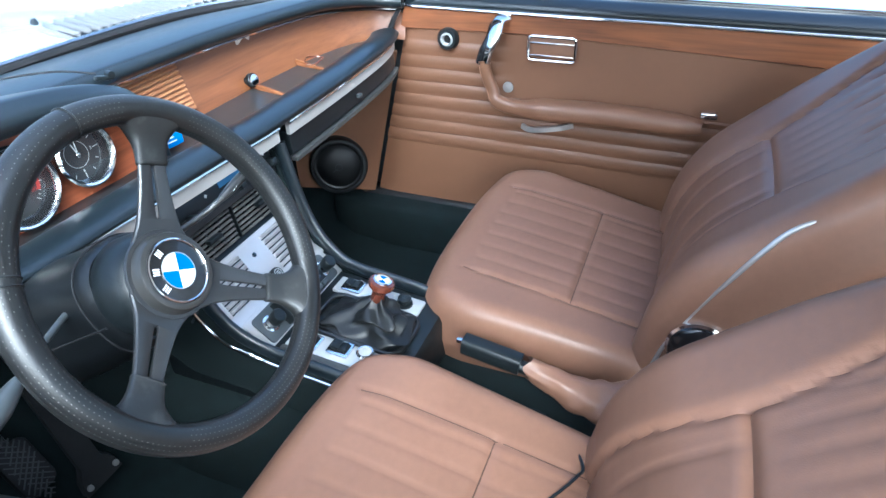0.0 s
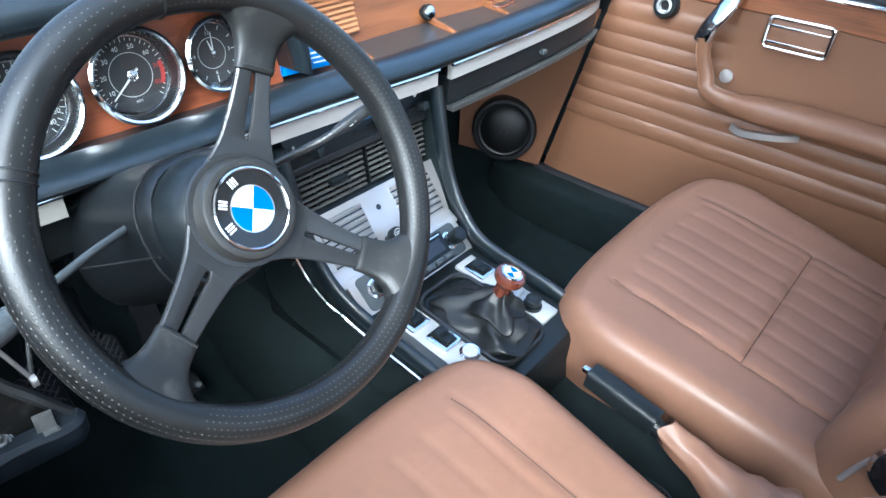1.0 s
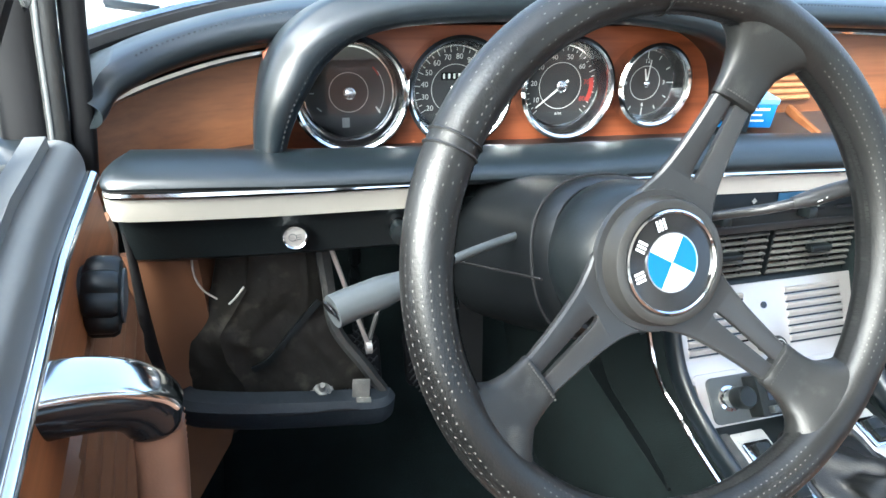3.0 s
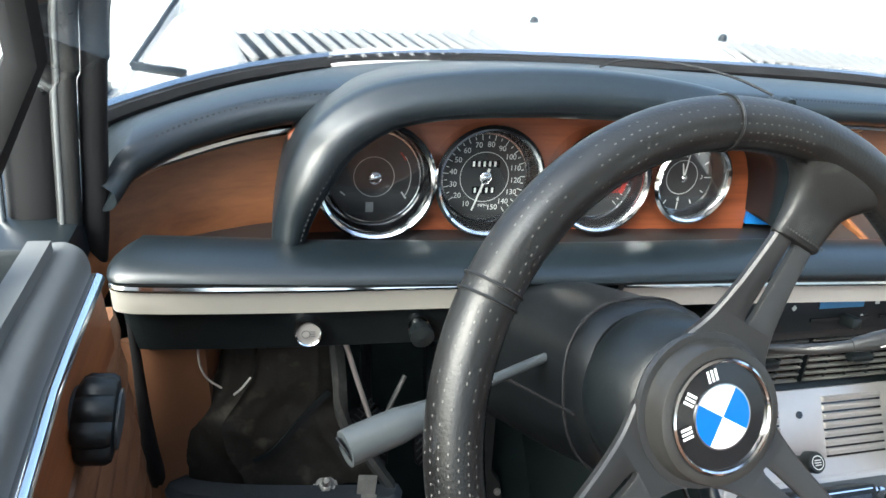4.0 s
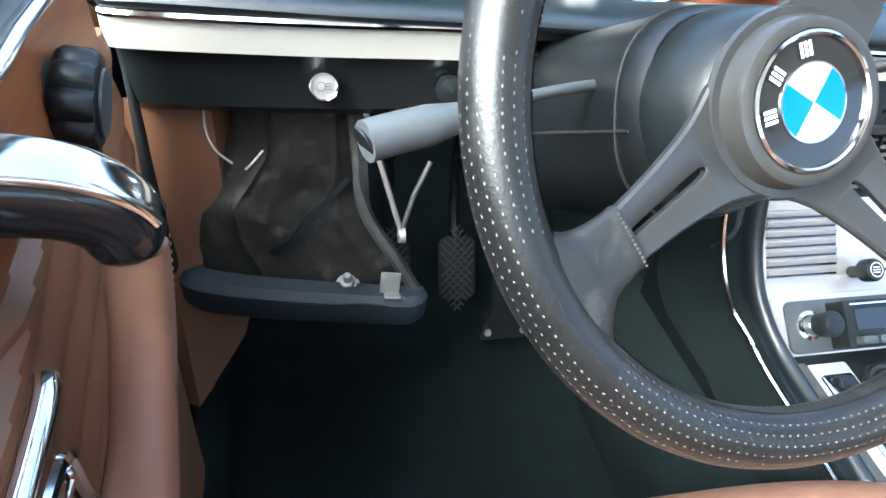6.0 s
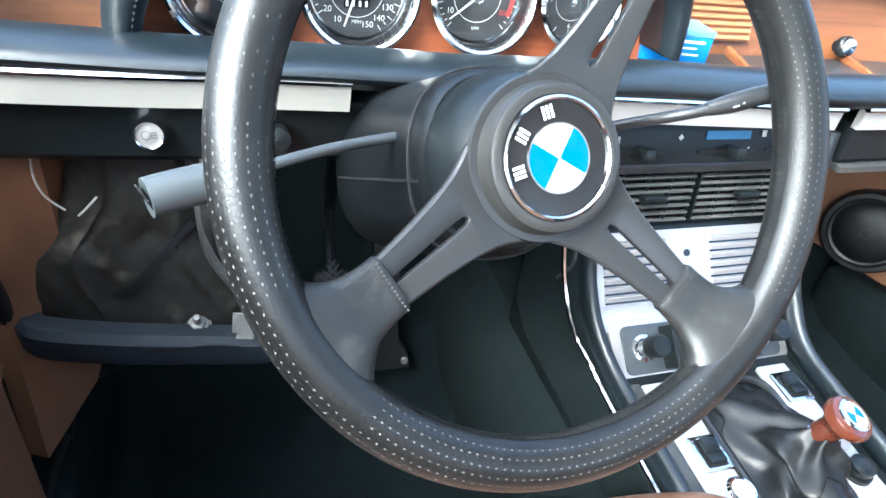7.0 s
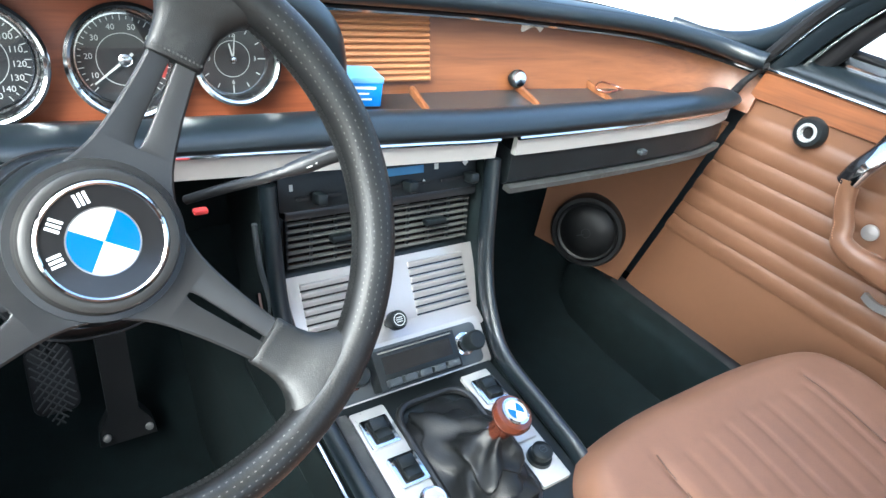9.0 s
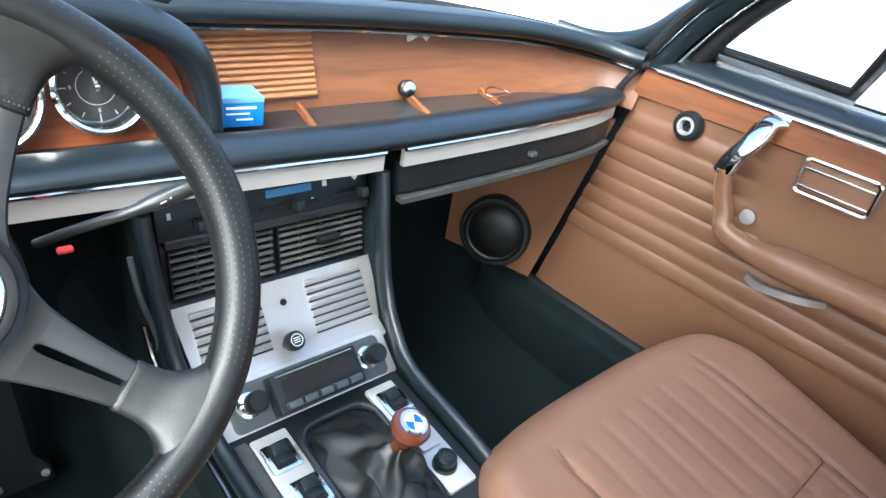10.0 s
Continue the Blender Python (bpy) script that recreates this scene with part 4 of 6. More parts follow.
BT = -8
BADGE_SILVER = surface("badge_silver", (0.62, 0.62, 0.62), 0.35, vary=0.03)
for a in (70, 250):
    part("white_quarter", quadrant(0.0183, BT + a, 0.0045), WHITE, badge, "white quarter", flat=True)
for a in (-20, 160):
    part("blue_quarter", quadrant(0.0183, BT + a, 0.0045), BLUE, badge, "bright blue quarter", flat=True)
for a in (196, 152, 107):
    part("badge_mark", joined(*[moved(bar(0.0253, dy, 0.0072, 0.0017), pose(0, 0, 0.0049, 0, 0, a)) for dy in (-0.0026, 0, 0.0026)]), BADGE_SILVER, badge, "plain silver bars", flat=True)

# ---- steering column ----
ax = -WN
column = thing("steering_column", "leather-covered steering column shroud with stalks", "steering column")
cm = frame_of(WC + ax * 0.0, WN)
part("boss", moved(lathe([(0.040, -0.029), (0.0455, -0.033), (0.0505, -0.045), (0.0540, -0.060), (0.0548, -0.072), (0.0525, -0.078), (0, -0.078)], 48), cm), BLACK_PLASTIC, column, "smooth black boss behind the wheel")
shroud = []
for d, w, h, dz in ((0.072, 0.0525, 0.0545, -0.001), (0.078, 0.0560, 0.0590, -0.002), (0.092, 0.0575, 0.0615, -0.003), (0.15, 0.060, 0.066, -0.005), (0.20, 0.063, 0.069, -0.006), (0.27, 0.066, 0.072, -0.006)):
    shroud.append([(w * math.copysign(abs(math.cos(t)) ** 0.8, math.cos(t)), dz + h * math.copysign(abs(math.sin(t)) ** 0.8, math.sin(t)), -d) for t in np.linspace(0, 2 * math.pi, 32, endpoint=False)])
part("shroud", moved(loft(shroud), cm), SHROUD, column, "black leather-covered shroud")
seam = [(0.0580 * math.copysign(abs(math.cos(t)) ** 0.8, math.cos(t)), -0.003 + 0.0620 * math.copysign(abs(math.sin(t)) ** 0.8, math.sin(t)), -0.092) for t in np.linspace(0, 2 * math.pi, 80)]
part("shroud_seam", moved(stitches(seam, 0.0042, 0.003, up=(0, 0, 1)), cm), GREY_LEATHER, column, "grey stitching", kind="stuff")
part("shroud_groove", moved(sweep(seam[:-1], circle(0.0012, 6), up=(0, 0, 1), closed=True), cm), RUBBER, column, "leather seam")
part("split_line", moved(sweep([(-0.0572, -0.012, -0.079), (-0.0600, -0.012, -0.15), (-0.0655, -0.012, -0.26)], circle(0.0013, 6)), cm), RUBBER, column, "split line of the shroud")
left = smoothed([(-0.395, -0.085, 0.657), (-0.419, -0.097, 0.660), (-0.45, -0.112, 0.662), (-0.49, -0.130, 0.661)], 6)
part("left_stalk", sweep(left, circle(0.0036, 10)), GREY_PLASTIC, column, "thin grey indicator stalk")
tip = smoothed([(-0.484, -0.127, 0.6612), (-0.495, -0.132, 0.660), (-0.515, -0.140, 0.659), (-0.535, -0.147, 0.658), (-0.548, -0.152, 0.657)], 4)
ks = [0.5 + 0.75 * min(1, k / 8) for k in range(len(tip))]
part("stalk_grip", sweep(tip, circle(0.0088, 16), scale=ks), GREY_PLASTIC, column, "grey flared stalk grip")
part("stalk_bore", sweep([tip[-1] + Vector((-0.0003, 0, 0)), tip[-1] + Vector((-0.0012, -0.0004, -0.0004))], circle(0.0088, 16)), GLOSS_BLACK, column, "open end of the grip")
right = smoothed([(-0.275, -0.105, 0.668), (-0.255, -0.125, 0.684), (-0.235, -0.145, 0.699), (-0.215, -0.155, 0.709)], 6)
part("right_stalk", sweep(right, circle(0.0034, 10), scale=[1 + 0.2 * k / len(right) for k in range(len(right))]), SATIN_BLACK, column, "grey wiper stalk")
part("wiper_grip", sweep(smoothed([(-0.220, -0.153, 0.707), (-0.207, -0.156, 0.712), (-0.193, -0.159, 0.718), (-0.184, -0.161, 0.721)], 4), circle(0.0062, 14), scale=[0.7 + 0.3 * min(1, k / 4) for k in range(13)]), SATIN_BLACK, column, "grey stalk grip with small pictograms")
part("pictogram", moved(joined(bar(-0.006, 0, 0.004, 0.0008), bar(0, 0.001, 0.003, 0.0008, 30), bar(0.006, 0, 0.005, 0.0008, -15)), frame_of((-0.202, -0.1635, 0.7155), (-0.2, -0.85, 0.5), (1, 0, 0.3))), PRINT, column, "pale marks", flat=True)
key = thing("ignition_key", "bright ball-headed ignition key below the column", "key")
part("key_head", moved(lathe([(0, -0.012), (0.006, -0.011), (0.0088, -0.006), (0.0092, 0.002), (0.007, 0.009), (0, 0.012)], 20), pose(-0.369, -0.082, 0.575, 0, 75, 10)), SILVER_BAND, key, "polished head")
part("key_lock", moved(lathe([(0, 0), (0.013, 0), (0.013, 0.03), (0, 0.03)], 20), frame_of((-0.366, -0.045, 0.590), (-0.1, -0.9, -0.3))), BLACK_PLASTIC, key, "black lock barrel")
red = thing("column_tag", "small red plastic clip under the column", "clip")
part("clip", moved(block(0.013, 0.008, 0.005, 0.002), pose(-0.241, -0.012, 0.604)), surface("red_plastic", (0.4, 0.03, 0.03), 0.4), red)

# ---- switches on the lower panel ----
for x, z, r, lab in ((-0.562, 0.609, 0.0108, "round pale push switch with chrome rim"),):
    sw = thing("push_switch", lab, "switch")
    m = frame_of((x, 0.024, z), (0, -0.97, 0.2))
    part("switch_rim", moved(lathe([(r * 0.86, 0), (r * 1.12, 0), (r * 1.12, 0.010), (r * 0.95, 0.013), (r * 0.86, 0.012)], 28), m), CHROME, sw, "chrome rim")
    cap = part("switch_cap", moved(lathe([(0, 0), (r * 0.86, 0), (r * 0.86, 0.0105), (0, 0.0115)], 28), m), GREY_SILVER, sw, "pale cap")
    part("pictogram", moved(joined(ring_of(0.003, 0.0006, 20), *[bar(0.0055, y, 0.004, 0.0006) for y in (-0.002, 0, 0.002)]), m @ pose(-0.002, 0, 0.0118)), GREY_PLASTIC, sw, "small lamp sign", flat=True)
pull = thing("pull_knob", "small black pull knob with bright collar", "knob")
m = frame_of((-0.470, 0.020, 0.612), (0, -1, 0.1))
part("collar", moved(lathe([(0, 0), (0.010, 0), (0.009, 0.006), (0, 0.006)], 20), m), CHROME, pull, "bright collar")
part("knob_head", moved(lathe([(0.005, 0.005), (0.005, 0.012), (0.010, 0.014), (0.010, 0.024), (0, 0.026)], 20), m), BLACK_PLASTIC, pull)

# ---- doors ----
def door(s):
    """A front door seen from inside, s = 1 passenger side, -1 driver side."""
    X, DY, DZ = (XC + 0.737, 0.0, 0.0) if s > 0 else (-0.6965, -0.040, 0.005)
    who = "passenger" if s > 0 else "driver"
    d = thing("door_1" if s > 0 else "door_2", f"tan {who} door with ribbed lower trim and walnut cappings", "car door", kind="structure")

    def P(inset, y, z):
        if s < 0 and y > -0.05:
            y = -0.05 + (y + 0.05) * 0.55
        lean = 0.055 * min(0.25, max(0.0, -y - 0.09)) if s < 0 else 0.0
        if s < 0:
            z -= 0.05 * min(0.25, max(0.0, -y - 0.09))
        return Vector((X - s * inset + lean, y + DY, z + DZ))
    g = 1.0 if s > 0 else 0.36
    # trim panel with horizontal pleats
    loops = []
    zs = np.linspace(0.185, 0.652, 150)
    ys = [1.0 - k / 60 for k in range(61)]
    for z in zs:
        front = 0.045 + 0.115 * max(0.0, (0.64 - z) / 0.45) if s > 0 else 0.112
        row = []
        for f in ys:
            y = -1.02 + (front + 1.02) * f
            puff = 0.0
            curve = 0.030 * max(0.0, -y - 0.1) * 0.4
            zz = z + curve
            if s < 0:
                zz = z - 0.2 * (y + 0.2)
            if 0.352 < zz < 0.622 and (s < 0 or y > -0.205 or zz < 0.50):
                ph = (zz - (0.352 if s > 0 else 0.362)) / 0.0337
                puff = (0.0055 if s > 0 else 0.0075) * (abs(math.sin(math.pi * ph)) ** 0.55)
            base = (-0.004 if s > 0 else -0.009) + 0.006 * (1 - math.exp(-((1 - f) * 80)))
            row.append(P(base + puff, y, z))
        row += [P(-0.035, -1.02, z), P(-0.035, front, z)]
        loops.append(row)
    part("trim_panel", loft(loops), TAN_DOOR, d, "tan ribbed vinyl trim panel")
    # wood capping, chrome bead, black shoulder
    cap = []
    for k in range(41):
        y = 0.043 - 1.06 * k / 40
        yb = y + (0.010 if s > 0 else 0.0) * (1 - k / 40)
        zt = 0.700 - 0.010 * k / 40
        zb = 0.648 + 0.004 * min(1, k / 10) - 0.03 * max(0, (k - 14) / 26)
        lo_ = 0.0 if s > 0 else 0.004
        cap.append([P(0.001, yb, zb - lo_), P(0.006, yb, zb + 0.003 - lo_), P(0.004, y, zt - 0.004), P(0.000, y, zt), P(-0.03 * g, y, zt), P(-0.03 * g, yb, zb)])
    part("wood_capping", loft(cap), WOOD_DOOR, d, "varnished walnut capping")
    part("chrome_strip", sweep([P(0.003, 0.040 - 1.06 * k / 30, 0.7015 - 0.010 * k / 30) for k in range(31)], [(0.0055 * math.cos(t), 0.0045 * math.sin(t)) for t in np.linspace(0, 2 * math.pi, 10, endpoint=False)]), CHROME, d, "chrome strip")
    sh = []
    for k in range(31):
        y = (0.085 if s > 0 else 0.040) - 1.095 * k / 30
        z = 0.703 - 0.010 * k / 30
        sh.append(smoothed([P(0.002 * g, y, z + 0.001), P(0.004 * g, y, z + 0.010), P(-0.004 * g, y, z + 0.020), P(-0.025 * g, y, z + 0.0225 + 0.0075 * g), P(-0.045 * g, y, z + 0.0225 + 0.0075 * g)], 4) + [P(-0.045 * g, y, z - 0.03), P(-0.02 * g, y, z - 0.03)])
    # driver shoulder and sill: grey colour stands in for sky sheen on black
    part("shoulder", loft(sh), BLACK_PAD if s > 0 else SHEEN_WORN_GREY, d, "black padded shoulder along the window")
    part("outer_sill", sweep([P(-0.052 * g, (0.10 if s > 0 else 0.02) - 1.1 * k / 20, 0.727 + 0.008 * g - 0.010 * k / 20) for k in range(21)], [(-0.006, -0.02), (0.006, -0.02), (0.006, 0.006), (-0.006, 0.006)]), CHROME if s > 0 else SHEEN_WORN_GREY, d, "window sill strip")
    part("outer_skin", loft([[P(-0.06 * g - 0.004 * (1 - g), y, 0.728 if s > 0 else 0.705), P(-0.085, y, 0.70 if s > 0 else 0.66), P(-0.10, y, 0.5), P(-0.10, y, 0.0), P(-0.09, y, 0.0), P(-0.055 * g - 0.004, y, 0.70)] for y in ((0.12 if s > 0 else -0.02), -0.4, -1.03)]), PAINT, d, "cream white outer skin")
    # quarter window
    qf = [P(-0.050, -0.045, 0.748), P(-0.048, -0.275, 0.742), P(-0.030, -0.315, 0.85), P(-0.002, -0.36, 1.04), P(0.055, -0.20, 1.06), P(0.015, -0.075, 0.86)]
    part("quarter_frame", sweep(qf, [(-0.008, -0.008), (0.008, -0.008), (0.008, 0.008), (-0.008, 0.008)], up=(s, 0, 0.2), closed=True), CHROME, d, "chrome quarter window frame")
    part("quarter_seal", sweep([p + Vector((-s * 0.006, 0, 0)) + (Vector((X, -0.20, 0.88)) - p) * 0.07 for p in qf], circle(0.008, 8), up=(s, 0, 0.2), closed=True), RUBBER, d, "black rubber seal")
    # chrome pull over the leather arm
    tipx = 0.052 if s > 0 else 0.066
    tb = 0.016 if s > 0 else 0.0
    chrome = smoothed([P(0.004, -0.210, 0.688), P(0.022, -0.200, 0.682), P(0.042, -0.190 - tb * 0.5, 0.660), P(tipx, -0.168 - tb, 0.628), P(tipx, -0.160 - tb, 0.602)], 5)
    if s < 0:
        chrome = smoothed([(-0.710, -0.231, 0.684), (-0.695, -0.228, 0.684), (-0.676, -0.221, 0.679), (-0.660, -0.214, 0.670), (-0.650, -0.208, 0.656), (-0.647, -0.209, 0.640)], 5)
    n = len(chrome)
    if s < 0:
        def pull_ring(k, w, h, lift):
            t = (chrome[min(k + 1, n - 1)] - chrome[max(k - 1, 0)]).normalized()
            side = Vector((0, 1, 0))
            u = side.cross(t).normalized() * -1
            return [chrome[k] + u * lift + side * (w * math.copysign(abs(math.cos(q)) ** 0.7, math.cos(q))) + u * (h * math.copysign(abs(math.sin(q)) ** 0.8, math.sin(q))) for q in np.linspace(0, 2 * math.pi, 24, endpoint=False)]
        taper = [1.0 if k < n - 4 else (0.96, 0.88, 0.72, 0.45)[k - n + 4] for k in range(n)]
        part("pull_body", loft([pull_ring(k, 0.0175 * taper[k], 0.0150 * taper[k], 0.0) for k in range(n)]), GLOSS_BLACK, d, "glossy black body of the pull")
        part("pull_cap", loft([pull_ring(k, 0.0155 * (1 - 0.45 * (k / (n - 5)) ** 3), 0.0040, 0.0128) for k in range(n - 4)]), CHROME, d, "polished chrome upper side of the pull")
    else:
      part("pull_handle", sweep(chrome, [(0.0165 * math.copysign(abs(math.cos(t)) ** 0.7, math.cos(t)), 0.0095 * math.copysign(abs(math.sin(t)) ** 0.7, math.sin(t))) for t in np.linspace(0, 2 * math.pi, 24, endpoint=False)], up=(-s, 0.4, 0.5), scale=[0.95 + 0.10 * math.sin(math.pi * k / n) for k in range(n)]), CHROME, d, "polished chrome pull with black underside")
      part("pull_inset", sweep([p + Vector((-s * 0.002, 0.010, -0.006)) for p in chrome[4:]], [(0.0125 * math.cos(t), 0.008 * math.sin(t)) for t in np.linspace(0, 2 * math.pi, 12, endpoint=False)], up=(-s, 0.4, 0.5)), GLOSS_BLACK, d, "glossy black inset")
      part("pull_base", moved(block(0.008, 0.026, 0.016, 0.003), Matrix.Translation(P(0.006, -0.212, 0.690)) @ pose(0, 0, 0, -12)), CHROME, d, "chrome foot of the pull")
    q = 1.0 if s > 0 else 0.75
    arm = smoothed([P(tipx, -0.160 - tb, 0.604), P(tipx - 0.002, -0.165 - tb, 0.570), P(tipx - 0.003, -0.180 - tb, 0.535), P(0.055 * q, -0.210, 0.510), P(0.052 * q, -0.260, 0.498), P(0.050 * q, -0.33, 0.500), P(0.045 * q, -0.45, 0.502), P(0.042 * q, -0.58, 0.498), P(0.040 * q, -0.665, 0.494)], 8)
    if s < 0:
        arm = smoothed([(-0.647, -0.209, 0.642), (-0.649, -0.216, 0.612), (-0.652, -0.231, 0.580), (-0.655, -0.260, 0.547), (-0.657, -0.31, 0.524), (-0.659, -0.40, 0.514), (-0.660, -0.50, 0.510), (-0.660, -0.58, 0.508), (-0.662, -0.665, 0.506)], 8)
    loops = []
    for k, p in enumerate(arm):
        f = k / (len(arm) - 1)
        t = (arm[min(k + 1, len(arm) - 1)] - arm[max(k - 1, 0)]).normalized()
        side = Vector((-s, 0, 0))
        u = side.cross(t).normalized()
        w = np.interp(f, [0, 0.3, 0.5, 0.6, 0.9, 1.0], [0.0125, 0.0135, 0.018, 0.030 * q, 0.030 * q, 0.020])
        h = np.interp(f, [0, 0.3, 0.5, 0.6, 0.9, 1.0], [0.0125, 0.014, 0.017, 0.023, 0.022, 0.013])
        loops.append([p + side * (w * math.copysign(abs(math.cos(q)) ** 0.7, math.cos(q))) + u * (h * math.copysign(abs(math.sin(q)) ** 0.7, math.sin(q))) for q in np.linspace(0, 2 * math.pi, 20, endpoint=False)])
    armrest = part("armrest", loft(loops), TAN_DOOR if s > 0 else TAN, d, "tan leather armrest that sweeps up to the pull")
    part("armrest_seam", stitches([p + Vector((-s * 0.012, 0.0, 0)) + Vector((0, 0.010, 0.004)) for p in arm[2:40]], 0.004, 0.0028, up=(-s, 0, 0.2)), TAN_THREAD, armrest, "tan stitching", kind="stuff")
    part("armrest_cap", moved(block(0.02, 0.035, 0.012, 0.003), Matrix.Translation(P(0.040, -0.675, 0.524))), CHROME, d, "chrome end piece")
    part("screw_cover", moved(lathe([(0, 0), (0.013, 0), (0.0125, 0.003), (0, 0.0045)], 24), frame_of(P(0.010, -0.222, 0.530), (-s, 0, 0.05), (0, 1, 0))), BRUSHED, d, "round metal screw cover")
    if s < 0:
        part("lid_bar", sweep(smoothed([(-0.664, -0.274, 0.640), (-0.661, -0.290, 0.640), (-0.660, -0.35, 0.634)], 4), [(0.0045 * a, 0.0035 * b) for a, b in circle(1, 10)]), CHROME, d, "bright bar of the open ashtray lid")
    lev = smoothed([P(0.018, -0.262, 0.440), P(0.030, -0.285, 0.438), P(0.034, -0.32, 0.444), P(0.030, -0.355, 0.450), P(0.016, -0.385, 0.455)], 5)
    part("release_lever", sweep(lev, [(0.0035, -0.006), (0.0035, 0.006), (-0.0035, 0.006), (-0.0035, -0.006)]), BRUSHED, d, "chrome door release lever")
    # ashtray
    am = frame_of(P(0.008, -0.322, 0.628) if s > 0 else Vector((-0.676, -0.322, 0.566)), (-s, 0, 0.02), (0, -s, 0))
    part("ashtray_frame", moved(sweep([(x, y, 0.004) for x, y in rounded(0.108, 0.053, 0.008)], circle(0.0035, 8), closed=True), am), CHROME, d, "chrome ashtray frame")
    part("ashtray_lid", moved(plate(rounded(0.100, 0.045, 0.005), 0.006, 0.001), am @ pose(0, 0, 0.002)), TAN_DOOR, d, "tan ashtray lid")
    for yy in (0.012, -0.016):
        part("ashtray_bar", moved(block(0.100, 0.0035, 0.004, 0.001), am @ pose(0, yy, 0.004)), CHROME, d, "thin chrome bar")
    # window knob
    if s > 0:
        km = frame_of(P(0.006, -0.072, 0.633), (-1, 0, 0.08), (0, -1, 0))
        part("knob_ring", moved(lathe([(0.013, 0), (0.026, 0), (0.026, 0.010), (0.022, 0.016), (0.015, 0.016)], 32), km), BLACK_PLASTIC, d, "black knob ring")
        part("knob_collar", moved(lathe([(0.010, 0.004), (0.0165, 0.012), (0.015, 0.018), (0.011, 0.018), (0.0095, 0.010)], 28), km), SILVER_PLATE, d, "chrome collar")
        part("knob_bore", moved(lathe([(0, 0.004), (0.011, 0.004), (0.011, 0.009), (0, 0.009)], 24), km), GLOSS_BLACK, d, "dark bore")
    else:
        km = frame_of((-0.703, -0.120, 0.667), (0.985, 0.06, -0.16), (0, 0.5, 0.86))
        prof = [(0.019, 0), (0.019, 0.010), (0.0235, 0.012), (0.0255, 0.015), (0.0255, 0.027), (0.0235, 0.030), (0.016, 0.031), (0, 0.030)]
        bm = lathe(prof, 72)
        for v in bm.verts:
            r = math.hypot(v.co.x, v.co.y)
            if v.co.z > 0.011 and r > 0.02:
                a = math.atan2(v.co.y, v.co.x)
                k = 1 - 0.13 * (0.5 + 0.5 * math.cos(9 * a)) ** 3
                v.co.x *= k
                v.co.y *= k
        part("window_knob", moved(bm, km), BLACK_PLASTIC, d, "fluted black window knob")
        part("knob_collar", moved(lathe([(0.010, 0.029), (0.017, 0.0312), (0.017, 0.0325), (0.009, 0.0335), (0, 0.033)], 32), km), GREY_PLASTIC, d, "grey knob centre")
    return d


door(1)
door(-1)
for s, nm in ((1, "door_seal_right"), (-1, "door_seal_left")):
    X = XC + s * 0.722 if s > 0 else -0.705
    path = smoothed([(X + s * 0.03, 0.030, 0.735), (X - s * 0.006, 0.052, 0.690), (X - s * 0.014, 0.066, 0.66), (X - s * 0.02, 0.085, 0.60), (X - s * 0.014, 0.12, 0.46), (X - s * 0.004, 0.168, 0.28), (X, 0.190, 0.20), (X + s * 0.01, 0.15, 0.175), (X + s * 0.01, -0.2, 0.175), (X + s * 0.01, -0.7, 0.175)], 6)
    if s < 0:
        path = smoothed([(-0.703, 0.044, 0.662), (-0.700, 0.038, 0.646), (-0.700, 0.037, 0.585), (-0.700, 0.030, 0.52), (-0.702, 0.040, 0.44), (-0.705, 0.09, 0.28), (X, 0.11, 0.20), (X - 0.01, 0.07, 0.175), (X - 0.01, -0.2, 0.175), (X - 0.01, -0.7, 0.175)], 6)
    ob = part(nm, sweep(path, circle(0.0155 if s > 0 else 0.0085, 10), up=(s, 0.1, 0), scale=[0.30 + 0.70 * min(1.0, k / 26) ** 2 for k in range(len(path))]), RUBBER, None, "black rubber door seal", kind="structure")
    tagged(ob, category="seal")

# ---- kick panels and speaker ----
def kick(s):
    nm = "kick_panel_right" if s > 0 else "kick_panel_left"
    X = XC + s * 0.70 if s > 0 else -0.715
    loops = []
    for z in np.linspace(0.205, 0.60, 12):
        a = Vector((X - s * 0.005, (0.150 if s > 0 else 0.085) - 0.10 * (z - 0.2) / 0.4, z))
        b = Vector((X - s * 0.035, 0.26, z))
        c = Vector((X - s * 0.09, 0.34, z + 0.02))
        if s < 0:
            f = (z - 0.205) / 0.395
            a, b, c = Vector((-0.701, 0.050 - 0.026 * (1 - f), 0.245 + 0.335 * f)), Vector((-0.650, 0.060, 0.312 + 0.268 * f)), Vector((-0.615, 0.150, 0.40 + 0.18 * f))
        loops.append([a, b, c, c + Vector((s * 0.03, 0.01, 0)), b + Vector((s * 0.03, 0.01, 0)), a + Vector((s * 0.02, 0.01, 0))])
    ob = part(nm, loft(loops), TAN_DOOR, None, "tan kick panel ahead of the door", kind="structure")
    return tagged(ob, category="kick panel")


